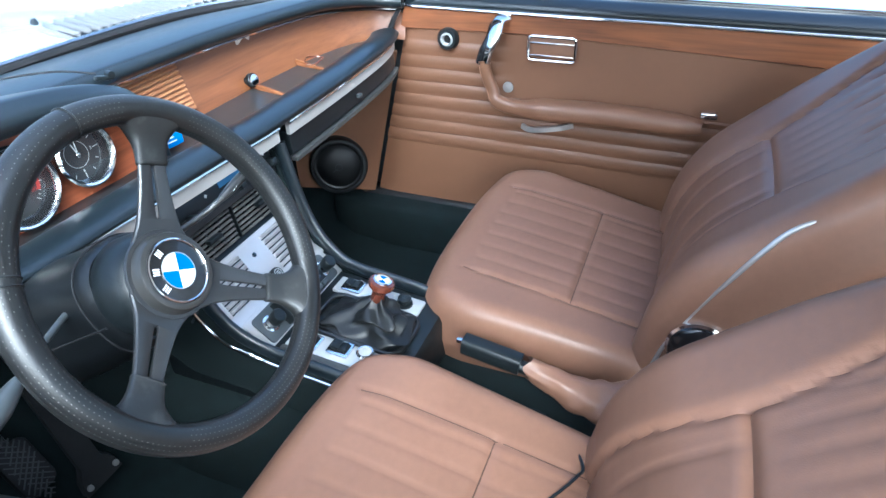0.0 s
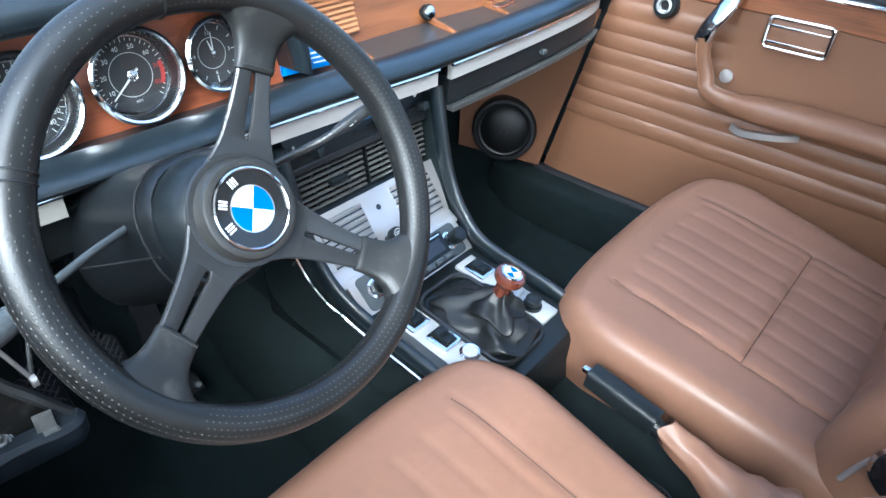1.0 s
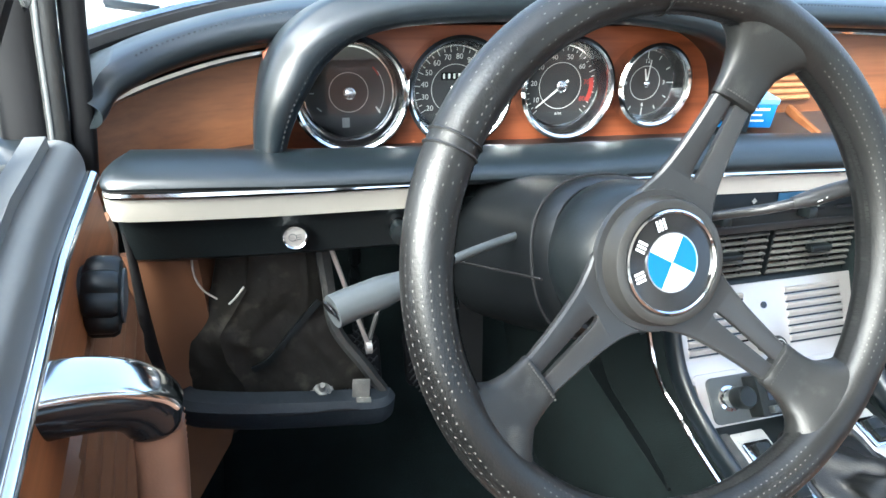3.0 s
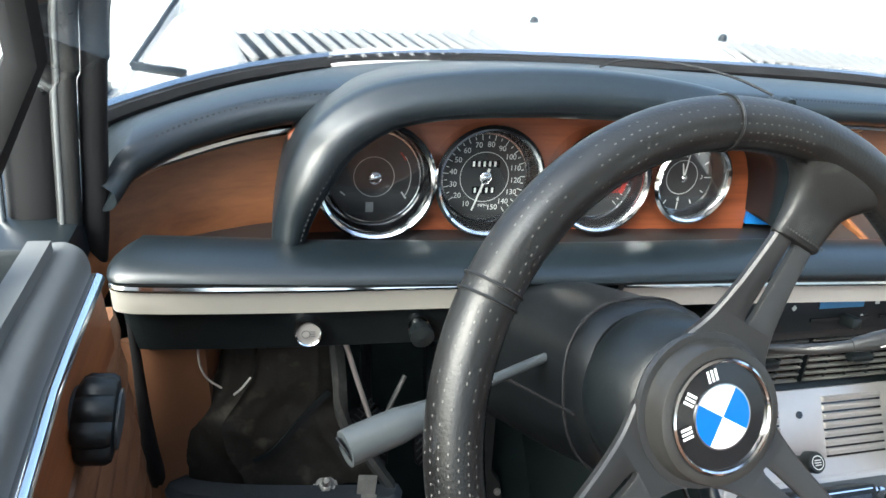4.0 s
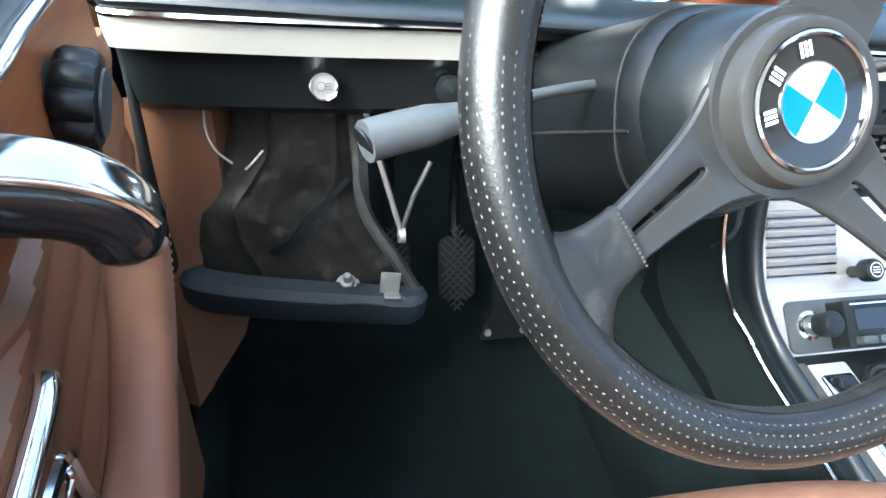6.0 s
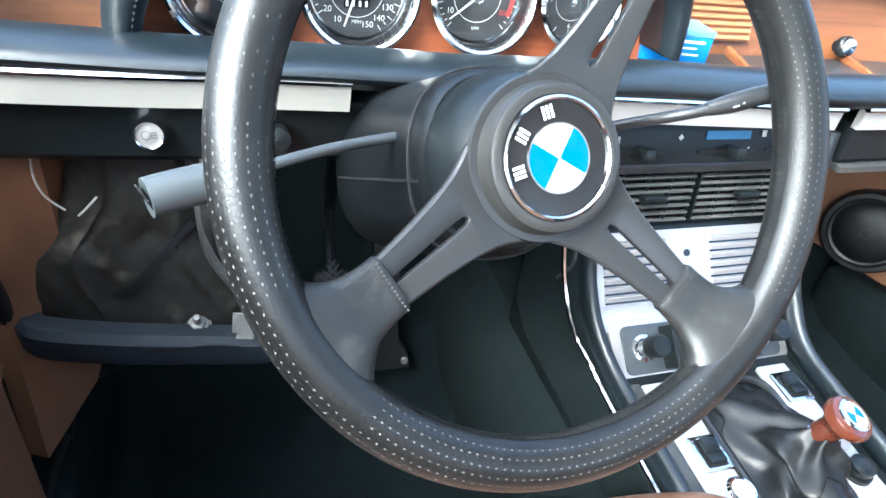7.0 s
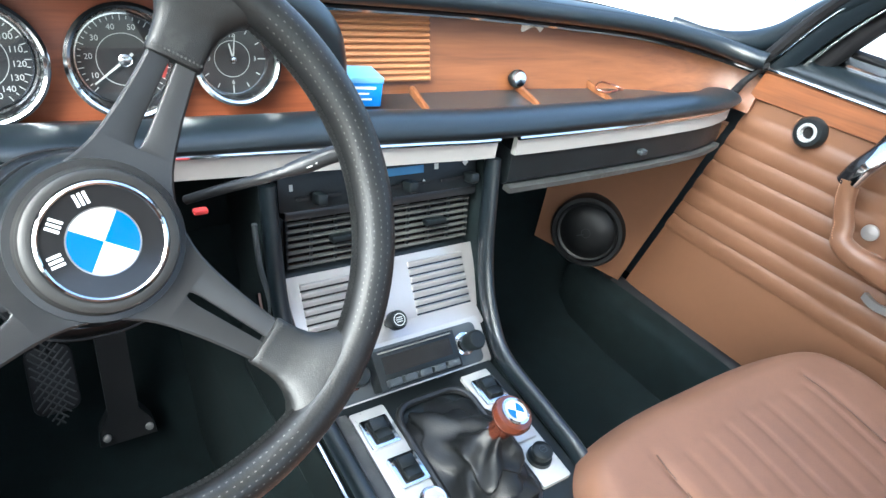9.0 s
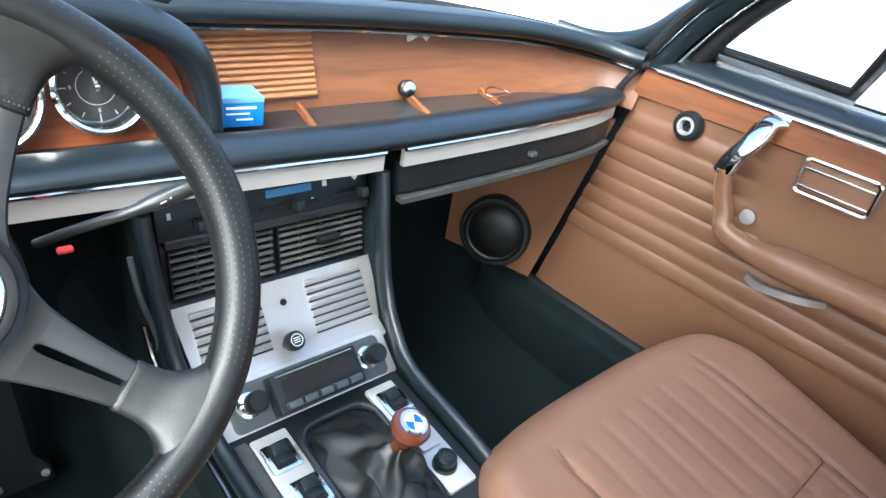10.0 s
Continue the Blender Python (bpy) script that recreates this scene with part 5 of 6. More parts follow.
kick(1)
kick(-1)
def speaker(s, origin, n):
    sp = thing("loudspeaker", "round black loudspeaker on the kick panel", "loudspeaker", at=frame_of(origin, n, (0.4 * s, -0.9, 0)), group="kick panel speakers")
    part("speaker_ring", lathe([(0.060, -0.03), (0.078, -0.03), (0.078, 0.004), (0.074, 0.010), (0.066, 0.010), (0.062, 0.004)], 48), SPEAKER, sp, "black outer ring")
    part("speaker_cone", lathe([(0.063, 0.006), (0.05, 0.002), (0.022, -0.008), (0.0, -0.008), (0.0, -0.02), (0.063, -0.02)], 48), SPEAKER, sp, "dark paper cone")
    part("dust_cap", lathe([(0.058, 0.0045), (0.052, 0.010), (0.036, 0.0145), (0.018, 0.0165), (0, 0.017)], 40), SPEAKER, sp, "domed dark cover")
    part("cover_mark", moved(joined(ring_of(0.009, 0.0010, 24), bar(-0.010, -0.008, 0.016, 0.0012, 30)), pose(0, 0, 0.0171)), GREY_PLASTIC, sp, "small grey mark", flat=True)
    return sp


speaker(1, (0.612, 0.222, 0.297), (-0.85, -0.50, 0.15))
speaker(-1, (-0.650, 0.150, 0.330), (0.75, -0.62, 0.15))

# ---- seats ----
CREASE_BROWN = surface("crease_shade_brown", (0.045, 0.020, 0.011), 0.7)


def groove(v, at, w=0.0035):
    return math.exp(-((v - at) / w) ** 2)


def seat(xc, yc, s, label, up=0.0):
    st = thing("front_seat", label, "car seat", at=pose(xc, yc, up), group="front seats")
    W, D, H = (0.534 if s > 0 else 0.51), 0.49, 0.17

    def shape_c(p):
        q = p.copy()
        fy = q.y / D + 0.5                        # 0 at the back, 1 at the front
        q.x *= (1.0 - 0.13 * max(0.0, (fy - 0.72) / 0.28) ** 3) * (0.92 + 0.10 * min(1.0, fy / 0.8))
        q.x *= 1.0 - 0.10 * max(0.0, -q.z / (H / 2))
        q.y -= 0.028 * (abs(q.x) / 0.25) ** 3 * max(0.0, fy - 0.5) * 2
        if q.z > 0.02:
            top = min(1.0, (q.z - 0.02) / 0.05)
            px = q.x
            dz = 0.012 * (abs(px) / 0.25) ** 2 - 0.020 * max(0.0, (fy - 0.75) / 0.25) ** 2 - 0.012 * max(0, 0.5 - fy)
            inside = abs(px) < 0.163
            depth = 0.0
            if inside and fy < 0.86 - 0.10 * abs(px):
                k = (px + 0.1605) / 0.0428
                depth += 0.0014 * math.exp(-((k - round(k)) * 0.0428 / 0.0032) ** 2)
                dz += 0.0007 * abs(math.sin(math.pi * k)) ** 0.6
                depth += 0.0035 * groove(q.y, -0.020, 0.0055)
            depth += 0.0030 * groove(abs(px), 0.1605, 0.0055) * min(1.0, max(0.0, (0.9 - fy) / 0.05))
            q.z += (dz - depth) * top
        return q
    cush = part("cushion", moved(soft_box(W, D, H, 0.036, (104, 100, 20), shape_c), pose(0, 0.0, 0.268, 9.5)), TAN, st, "brown leather cushion with long pleats")
    # thin dark tubes along the seams draw the shade in their creases
    for pts in ([(-0.1605, y) for y in np.linspace(-0.22, 0.185, 40)], [(0.1605, y) for y in np.linspace(-0.22, 0.185, 40)], [(x, -0.020) for x in np.linspace(-0.158, 0.158, 40)]):
        run = [shape_c(Vector((x / (0.92 + 0.10 * min(1.0, (y / D + 0.5) / 0.8)), y, H / 2))) + Vector((0, 0, 0.0001)) for x, y in pts]
        part("seam_crease", moved(sweep(run, circle(0.0011, 5)), pose(0, 0.0, 0.268, 9.5)), CREASE_BROWN, cush, "dark brown line for the shade in the seam crease")
    # piping round the cushion
    pipe = []
    for x, y in rounded(W - 0.008, D - 0.008, 0.085, 8):
        fy = y / D + 0.5
        pipe.append(Vector((x * (1.0 - 0.13 * max(0.0, (fy - 0.72) / 0.28) ** 3) * (0.92 + 0.10 * min(1.0, fy / 0.8)), y - 0.028 * (abs(x) / 0.25) ** 3 * max(0.0, fy - 0.5) * 2, 0.030)))
    part("piping", moved(sweep(pipe, circle(0.0035, 6), closed=True), pose(0, 0, 0.268, 9.5)), TAN, cush, "leather piping")
    part("seat_base", moved(block(W - 0.06, D - 0.06, 0.13 + up, 0.02), pose(0, -0.01, 0.112 - up / 2)), BLACK_PLASTIC, st, "black seat base")
    # backrest
    BW, BH, BT = 0.50, 0.66, 0.135

    def bend(q):
        # the back stands upright at its foot and then reclines
        sarc, y, z, ang = q.z + BH / 2, 0.0, 0.0, 8.0
        n = max(1, int(sarc / 0.02))
        for i in range(n):
            m = (i + 0.5) * sarc / n
            ang = 8 + 38 * min(1.0, max(0.0, (m - 0.12) / 0.18))
            y -= math.sin(radians(ang)) * sarc / n
            z += math.cos(radians(ang)) * sarc / n
        ang = 8 + 38 * min(1.0, max(0.0, (sarc - 0.12) / 0.18))
        return Vector((q.x, y + (q.y - BT / 2) * math.cos(radians(ang)), z + (q.y - BT / 2) * math.sin(radians(ang))))

    def shape_b(p):
        q = p.copy()
        fz = q.z / BH + 0.5
        q.x *= 1.0 - 0.16 * max(0.0, (fz - 0.62) / 0.38) ** 1.6
        if q.y > 0.01:
            top = min(1.0, (q.y - 0.01) / 0.03)
            px = q.x
            dy = 0.022 * (abs(px) / 0.25) ** 2.2 - 0.015 * fz
            depth = 0.0
            # bolsters meet the centre in a deep curved seam; a cross seam parts wide pleats from narrow ones
            edge = 0.158 - 0.045 * math.sin(math.pi * min(1.0, fz / 1.1)) ** 2 + 0.05 * max(0.0, fz - 0.56)
            seat_in = 1.0 / (1.0 + math.exp((abs(px) - edge) / 0.006))
            depth += 0.008 * seat_in * min(1.0, fz / 0.1)
            if fz < 0.93:
                depth += 0.006 * groove(abs(px), edge, 0.0055)
            if abs(px) < edge and fz < 0.54:
                k = (px + 0.15) / 0.075
                depth += 0.0016 * math.exp(-((k - round(k)) * 0.075 / 0.004) ** 2)
                dy += 0.0012 * abs(math.sin(math.pi * k))
            if abs(px) < edge:
                depth += 0.005 * groove(fz * BH, 0.545 * BH, 0.006)
            if abs(px) < edge and fz > 0.56:
                k = px / 0.032 + 0.5
                ease = min(1.0, (fz - 0.56) / 0.2)
                depth += 0.0020 * ease * math.exp(-((k - round(k)) * 0.032 / 0.0036) ** 2)
                dy += 0.0012 * ease * abs(math.sin(math.pi * k))
            q.y += (dy - depth) * top
        return bend(q)
    bm_ = pose(0, -0.150, 0.270 if s > 0 else 0.254)
    back = part("backrest", moved(soft_box(BW, BT, BH, 0.05, (80, 22, 110), shape_b), bm_), TAN, st, "brown leather backrest with pleated panels")
    for e in ((-1, 1) if s > 0 else (-1,)):
        rail = []
        for y, z in ((-0.188, 0.36), (-0.198, 0.40), (-0.213, 0.44), (-0.240, 0.497), (-0.266, 0.546), (-0.290, 0.588), (-0.316, 0.624), (-0.345, 0.645), (-0.375, 0.653), (-0.410, 0.654)):
            rail.append((e * (BW / 2 - 0.003 - 0.16 * max(0.0, z - 0.58)), y + 0.006, z - 0.026))
        tr = part("side_trim", (sweep(smoothed(rail, 5), [(0.0038 * math.cos(t), 0.0032 * math.sin(t)) for t in np.linspace(0, 2 * math.pi, 10, endpoint=False)], up=(e, 0, 0))), BRUSHED, st, "bright metal side trim")
        km = bm_ @ frame_of((e * (BW / 2 - 0.002), -0.088, 0.122), (e, 0, 0), (0, 1, 0)) @ Matrix.Diagonal((1.2, 1.2, 1.0, 1))
        kn = part("recliner_knob", moved(lathe([(0.0, 0), (0.030, 0), (0.034, 0.006), (0.034, 0.016), (0.028, 0.022), (0, 0.024)], 36), km), GLOSS_BLACK, st, "glossy black recliner knob")
        part("knob_ring", moved(lathe([(0.034, 0.0), (0.0375, 0.0), (0.0375, 0.008), (0.034, 0.010)], 36), km), CHROME, kn, "chrome ring")
    return st


seat(0.311, -0.470, 1, "brown leather passenger seat with pleated cushion", 0.014)
seat(-0.338, -0.440, -1, "brown leather driver seat with pleated cushion", 0.020)

# ---- centre console ----
CL, CR = -0.154, 0.108                      # inner sides of the stack
CM = (CL + CR) / 2
console = thing("centre_console", "black centre console with aluminium heater panel", "console")
back_prof = [(0.050, 0.625), (0.050, 0.50), (0.026, 0.49), (-0.026, 0.418), (-0.048, 0.408), (-0.092, 0.376), (-0.092, 0.27), (0.12, 0.27), (0.12, 0.625)]
part("stack_body", loft([[(x, y + 0.004, z) for y, z in back_prof] for x in (CL + 0.001, CR - 0.001)]), BLACK_PLASTIC, console, "black console body")
# heater control row
hm = frame_of((CM, 0.031, 0.588), (0, -0.96, 0.28))
part("control_panel", moved(plate(rounded(0.258, 0.044, 0.003), 0.020, 0.001), hm), BLACK_PLASTIC, console, "black heater control panel")
for x, w in ((-0.085, 0.05), (0.021, 0.075), (0.100, 0.05)):
    part("control_slot", moved(block(w, 0.004, 0.002, 0), hm @ pose(x, -0.009, 0.001)), RUBBER, console, "dark slot")
part("temperature_strip", moved(block(0.058, 0.009, 0.001, 0), hm @ pose(0.021, 0.008, 0.0008)), surface("blue_print", (0.05, 0.16, 0.32), 0.4), console, "blue temperature strip")
part("control_signs", moved(joined(bar(-0.115, 0.004, 0.004, 0.007), bar(-0.040, 0.006, 0.005, 0.005, 45), bar(0.068, 0.009, 0.006, 0.007), bar(0.111, 0.010, 0.0065, 0.0065, 45), bar(0.050, -0.008, 0.005, 0.005, 45)), hm @ pose(0, 0, 0.0012)), PRINT, console, "small white signs", flat=True, kind="stuff")
for x, y in ((-0.087, -0.009), (0.026, -0.009), (0.114, -0.008)):
    part("slider_knob", moved(block(0.012, 0.013, 0.020, 0.003), hm @ pose(x, y, 0.010)), BLACK_PLASTIC, console, "black slider knob")
# vents
VENT_GREY = surface("dusty_vent_plastic", (0.078, 0.075, 0.069), 0.5, vary=0.35, vary_scale=30, wear=0.3, wear_color=(0.16, 0.15, 0.14))
vm = frame_of((CM + 0.006, 0.038, 0.5235), (0, -0.985, 0.17))
part("vent_surround", moved(plate(rounded(0.260, 0.072, 0.003), 0.004, 0.001), vm), BLACK_PLASTIC, console, "worn black vent surround")
part("vent_shelf", moved(block(0.256, 0.012, 0.020, 0.003), vm @ pose(0, 0.034, 0.006)), SATIN_BLACK, console, "dark ledge over the vents")
for x in (-0.0635, 0.0635):
    vent = part("air_vent", moved(plate(rounded(0.120, 0.060, 0.002), 0.003), vm @ pose(x, -0.005, 0.0015)), GLOSS_BLACK, console, "dark vent opening")
    for k in range(7):
        part("vent_blade", moved(block(0.119, 0.0024, 0.0052, 0.0008), vm @ pose(x, -0.0295 + 0.0085 * k, 0.007, 10)), VENT_GREY, vent, "dusty vent blade")
    for xx in (-0.059, -0.03, 0.0, 0.03, 0.059):
        part("vent_rib", moved(block(0.0025, 0.058, 0.006, 0), vm @ pose(x + xx, -0.005, 0.004)), BLACK_PLASTIC, vent)
    part("vent_tab", moved(block(0.030, 0.008, 0.012, 0.002), vm @ pose(x + 0.004, 0.0, 0.014)), BLACK_PLASTIC, vent, "ribbed vent tab")
# aluminium panel
pa, pb = Vector((CM + 0.004, 0.020, 0.486)), Vector((CM + 0.004, -0.030, 0.419))
an = Vector((0, pb.z - pa.z, pa.y - pb.y)).normalized()
am = frame_of((pa + pb) / 2, an)
HA = (pa - pb).length
alu = part("heater_panel", moved(plate([(-0.130, HA / 2), (0.135, HA / 2), (0.122, -HA / 2), (-0.122, -HA / 2)], 0.004, 0.001), am), BRUSHED, console, "brushed aluminium louvred panel")
for side in (-1, 1):
    for k in range(7):
        part("fin", moved(block(0.082, 0.0064, 0.005, 0.0014), am @ pose(side * 0.071, -0.030 + 0.0098 * k, 0.001, 26)), BRUSHED, alu)
        part("fin_gap", moved(block(0.082, 0.0022, 0.001, 0), am @ pose(side * 0.071, -0.0348 + 0.0098 * k, 0.0004)), GLOSS_BLACK, alu, "dark gap")
part("switch_hole", moved(lathe([(0, 0), (0.0042, 0), (0.0042, 0.0012), (0, 0.0012)], 20), am @ pose(-0.002, 0.014, 0)), GLOSS_BLACK, alu, "empty round hole")
ledge_m = frame_of((CM, -0.0405, 0.4165), (0, -0.45, 0.89))
part("bright_ledge", moved(plate(rounded(0.246, 0.030, 0.004), 0.005, 0.0015), ledge_m), BRUSHED, console, "folded bright aluminium ledge")
hz = frame_of((-0.031, -0.031, 0.429), (0, -0.7, 0.7))
part("hazard_stem", moved(lathe([(0, -0.01), (0.006, -0.01), (0.006, 0.010), (0.0115, 0.011), (0.0115, 0.022), (0.010, 0.024), (0, 0.0245)], 28), hz), BLACK_PLASTIC, console, "black pull knob")
part("hazard_sign", moved(joined(ring_of(0.0065, 0.001, 28), bar(0, 0, 0.009, 0.001), bar(0, 0.0025, 0.008, 0.001), bar(0, -0.0025, 0.008, 0.001)), hz @ pose(0, 0, 0.0248)), PRINT, console, "pale ring sign", flat=True)
# radio
radio = thing("car_radio", "old black car radio with chrome knobs", "radio")
rm = frame_of((CM + 0.001, -0.069, 0.396), (0, -0.66, 0.75))
part("mounting_plate", moved(plate(rounded(0.230, 0.062, 0.006), 0.006, 0.0015), rm), BRUSHED, radio, "bright mounting plate")
part("face_plate", moved(plate(rounded(0.205, 0.052, 0.008), 0.006, 0.001), rm @ pose(0, -0.001, 0.003)), GREY_PLASTIC, radio, "dark grey face plate")
part("nose", moved(block(0.112, 0.046, 0.026, 0.002), rm @ pose(0, -0.002, 0.012)), BLACK_PLASTIC, radio, "protruding black nose")
part("scale_window", moved(plate(rounded(0.092, 0.020, 0.001), 0.002), rm @ pose(0, 0.002, 0.0265)), GLOSS_BLACK, radio, "glossy tuning window")
part("trim_line", moved(block(0.10, 0.0016, 0.002, 0), rm @ pose(0, 0.017, 0.0255)), CHROME, radio, "thin bright line")
for k in range(5):
    part("preset_key", moved(block(0.0165, 0.008, 0.012, 0.0015), rm @ pose(-0.040 + 0.020 * k, -0.018, 0.028)), GREY_PLASTIC, radio, "grey preset key")
for x in (-0.079, 0.079):
    kn = part("knob_collar", moved(lathe([(0.0, 0.002), (0.0150, 0.002), (0.0145, 0.005), (0.011, 0.006), (0.0105, 0.020), (0, 0.020)], 28), rm @ pose(x, 0.0, 0.0)), CHROME, radio, "chrome knob collar")
    part("knob_cap", moved(lathe([(0, 0.019), (0.0118, 0.019), (0.0122, 0.034), (0.010, 0.037), (0, 0.0375)], 28), rm @ pose(x, 0, 0)), BLACK_PLASTIC, kn, "black knob")
# rear console with switches
def con_z(y):
    return 0.376 + 0.10 * (y + 0.10)


base_prof = [(-0.090, con_z(-0.09)), (-0.19, con_z(-0.19)), (-0.300, con_z(-0.30)), (-0.306, con_z(-0.30) - 0.01), (-0.306, 0.25), (-0.090, 0.25)]
part("rear_body", loft([[(x, y, z) for y, z in base_prof] for x in (-0.135, -0.130, 0.083, 0.088)]), BLACK_PLASTIC, console, "black rear console body")
cn = Vector((0, -0.0995, 0.995))


def on_console(x, y, up=0.0, turn=0.0):
    return frame_of((x, y, con_z(y) + up), cn) @ pose(0, 0, 0, 0, 0, turn)


for x, w, ln in ((-0.097, 0.043, 0.178), (0.052, 0.040, 0.164)):
    part("switch_plate", moved(plate(rounded(w, ln, 0.003), 0.005, 0.001), on_console(x, -0.104 - ln / 2, 0.005)), SILVER_PLATE, console, "silver switch plate")
part("side_channel", moved(block(0.016, 0.19, 0.012, 0.003), on_console(-0.128, -0.197, 0.002)), DUSTY_PLASTIC, console, "dark side channel")


def rocker(x, y):
    r = thing("rocker_switch", "black rocker switch in a bright frame on the console", "switch", at=on_console(x, y, 0.005), group="console switches")
    part("switch_frame", moved(plate(rounded(0.034, 0.038, 0.003), 0.004, 0.0015), pose(0, 0, 0.004)), CHROME, r, "bright frame")
    part("switch_well", moved(plate(rounded(0.023, 0.029, 0.002), 0.002), pose(0, 0, 0.0048)), RUBBER, r, "dark well")
    part("rocker", joined(moved(block(0.018, 0.013, 0.008, 0.002), pose(0, 0.0065, 0.007, 14)), moved(block(0.018, 0.013, 0.008, 0.002), pose(0, -0.0065, 0.006, -8))), BLACK_PLASTIC, r, "black rocker")
    return r


rocker(-0.098, -0.138)
rocker(-0.092, -0.190)
rocker(0.054, -0.136)
blank = thing("blank_plate", "small bright blank plate on the console", "plate")
part("plate", moved(plate(rounded(0.028, 0.016, 0.002), 0.004, 0.001), on_console(0.052, -0.205, 0.009)), BRUSHED, blank)
for x, y, lab, top in ((0.050, -0.236, "black cigarette lighter knob on the console", False), (-0.087, -0.231, "round white push button with chrome ring", True)):
    k = thing("console_button", lab, "button", at=on_console(x, y, 0.005))
    if top:
        part("button_ring", lathe([(0.0105, 0), (0.0145, 0), (0.0145, 0.006), (0.0125, 0.0085), (0.0105, 0.008)], 28), CHROME, k, "chrome ring")
        part("button_cap", lathe([(0, 0), (0.0106, 0), (0.0106, 0.0075), (0, 0.009)], 28), SILVER_BAND, k, "white cap")
    else:
        part("button_ring", lathe([(0, 0), (0.0145, 0), (0.014, 0.005), (0, 0.005)], 28), BLACK_PLASTIC, k, "black collar")
        part("button_cap", lathe([(0.010, 0.004), (0.0098, 0.007), (0.0118, 0.009), (0.0118, 0.0145), (0.009, 0.0165), (0.0, 0.0162)], 32), BLACK_PLASTIC, k, "ribbed black knob")
        part("button_mark", moved(joined(ring_of(0.004, 0.0006, 20), bar(0, 0, 0.006, 0.0006)), pose(0, 0, 0.0167)), GREY_PLASTIC, k, "small sign", flat=True)

# gear lever
lever = thing("gear_lever", "gear lever with wooden knob and black leather gaiter", "gear lever")
gc = Vector((-0.022, -0.195, con_z(-0.195)))
part("gaiter_frame", moved(sweep([(x, y, 0.003) for x, y in rounded(0.098, 0.165, 0.025)], circle(0.0045, 8), closed=True), on_console(gc.x, gc.y - 0.002, 0.002)), BLACK_LEATHER, lever, "raised gaiter frame")
loops = []
kt = Vector((-0.006, -0.222, 0.418))
for k in range(31):
    f = k / 30
    c = gc.lerp(kt, f ** 0.9)
    c.z = gc.z + 0.002 + (kt.z - gc.z) * f
    w = 0.047 * (1 - f) ** 1.1 + 0.010
    h = 0.078 * (1 - f) ** 1.2 + 0.010
    loop = []
    for j in range(64):
        t = 2 * math.pi * j / 64
        fold = 1 + 0.45 * noise.noise(Vector((1.9 * math.cos(t), 1.9 * math.sin(t), 4.2 * f))) * math.sin(math.pi * min(1, f * 1.15)) + 0.13 * math.sin(3 * t + 5 * f) * math.sin(math.pi * f) + 0.03 * math.sin(7 * t - 9 * f + 1) * math.sin(math.pi * f) + 0.035 * math.sin(9 * f * math.pi + math.sin(t))
        e = 0.75
        loop.append(c + Vector((w * fold * math.copysign(abs(math.cos(t)) ** e, math.cos(t)), h * fold * math.copysign(abs(math.sin(t)) ** e, math.sin(t)), 0.004 * math.sin(5 * t + 8 * f))))
    loops.append(loop)
part("gaiter", loft(loops), GAITER, lever, "creased black leather gaiter")
kdir = (Vector((-0.003, -0.228, 0.4545)) - Vector((-0.010, -0.212, 0.40))).normalized()
km = frame_of((-0.003, -0.2275, 0.452), kdir)
part("shaft", moved(lathe([(0, -0.058), (0.006, -0.058), (0.006, -0.03), (0, -0.03)], 16), km), CHROME, lever, "chrome shaft")
part("collar", moved(lathe([(0, -0.047), (0.0105, -0.047), (0.0105, -0.041), (0, -0.041)], 24), km), CHROME, lever, "chrome collar")
kn = part("knob", moved(lathe([(0.009, -0.042), (0.0115, -0.034), (0.0115, -0.022), (0.015, -0.014), (0.0205, -0.009), (0.0215, -0.003), (0.0195, 0.001), (0.015, 0.0025), (0, 0.0025)], 40), km), KNOB_WOOD, lever, "varnished wooden knob")
part("knob_rim", moved(lathe([(0.0115, 0.001), (0.0155, 0.001), (0.0150, 0.004), (0.0125, 0.0045)], 36), km), CHROME, kn, "chrome rim")
part("knob_badge", moved(lathe([(0, 0.001), (0.0125, 0.001), (0.0125, 0.0035), (0, 0.004)], 36), km), SILVER_BAND, kn, "round silver badge")
part("badge_blue", moved(joined(quadrant(0.0095, -30, 0.0043), quadrant(0.0095, 150, 0.0043)), km), BLUE, kn, "blue quarters", flat=True)
part("badge_white", moved(joined(quadrant(0.0095, 60, 0.0043), quadrant(0.0095, 240, 0.0043)), km), WHITE, kn, "white quarters", flat=True)

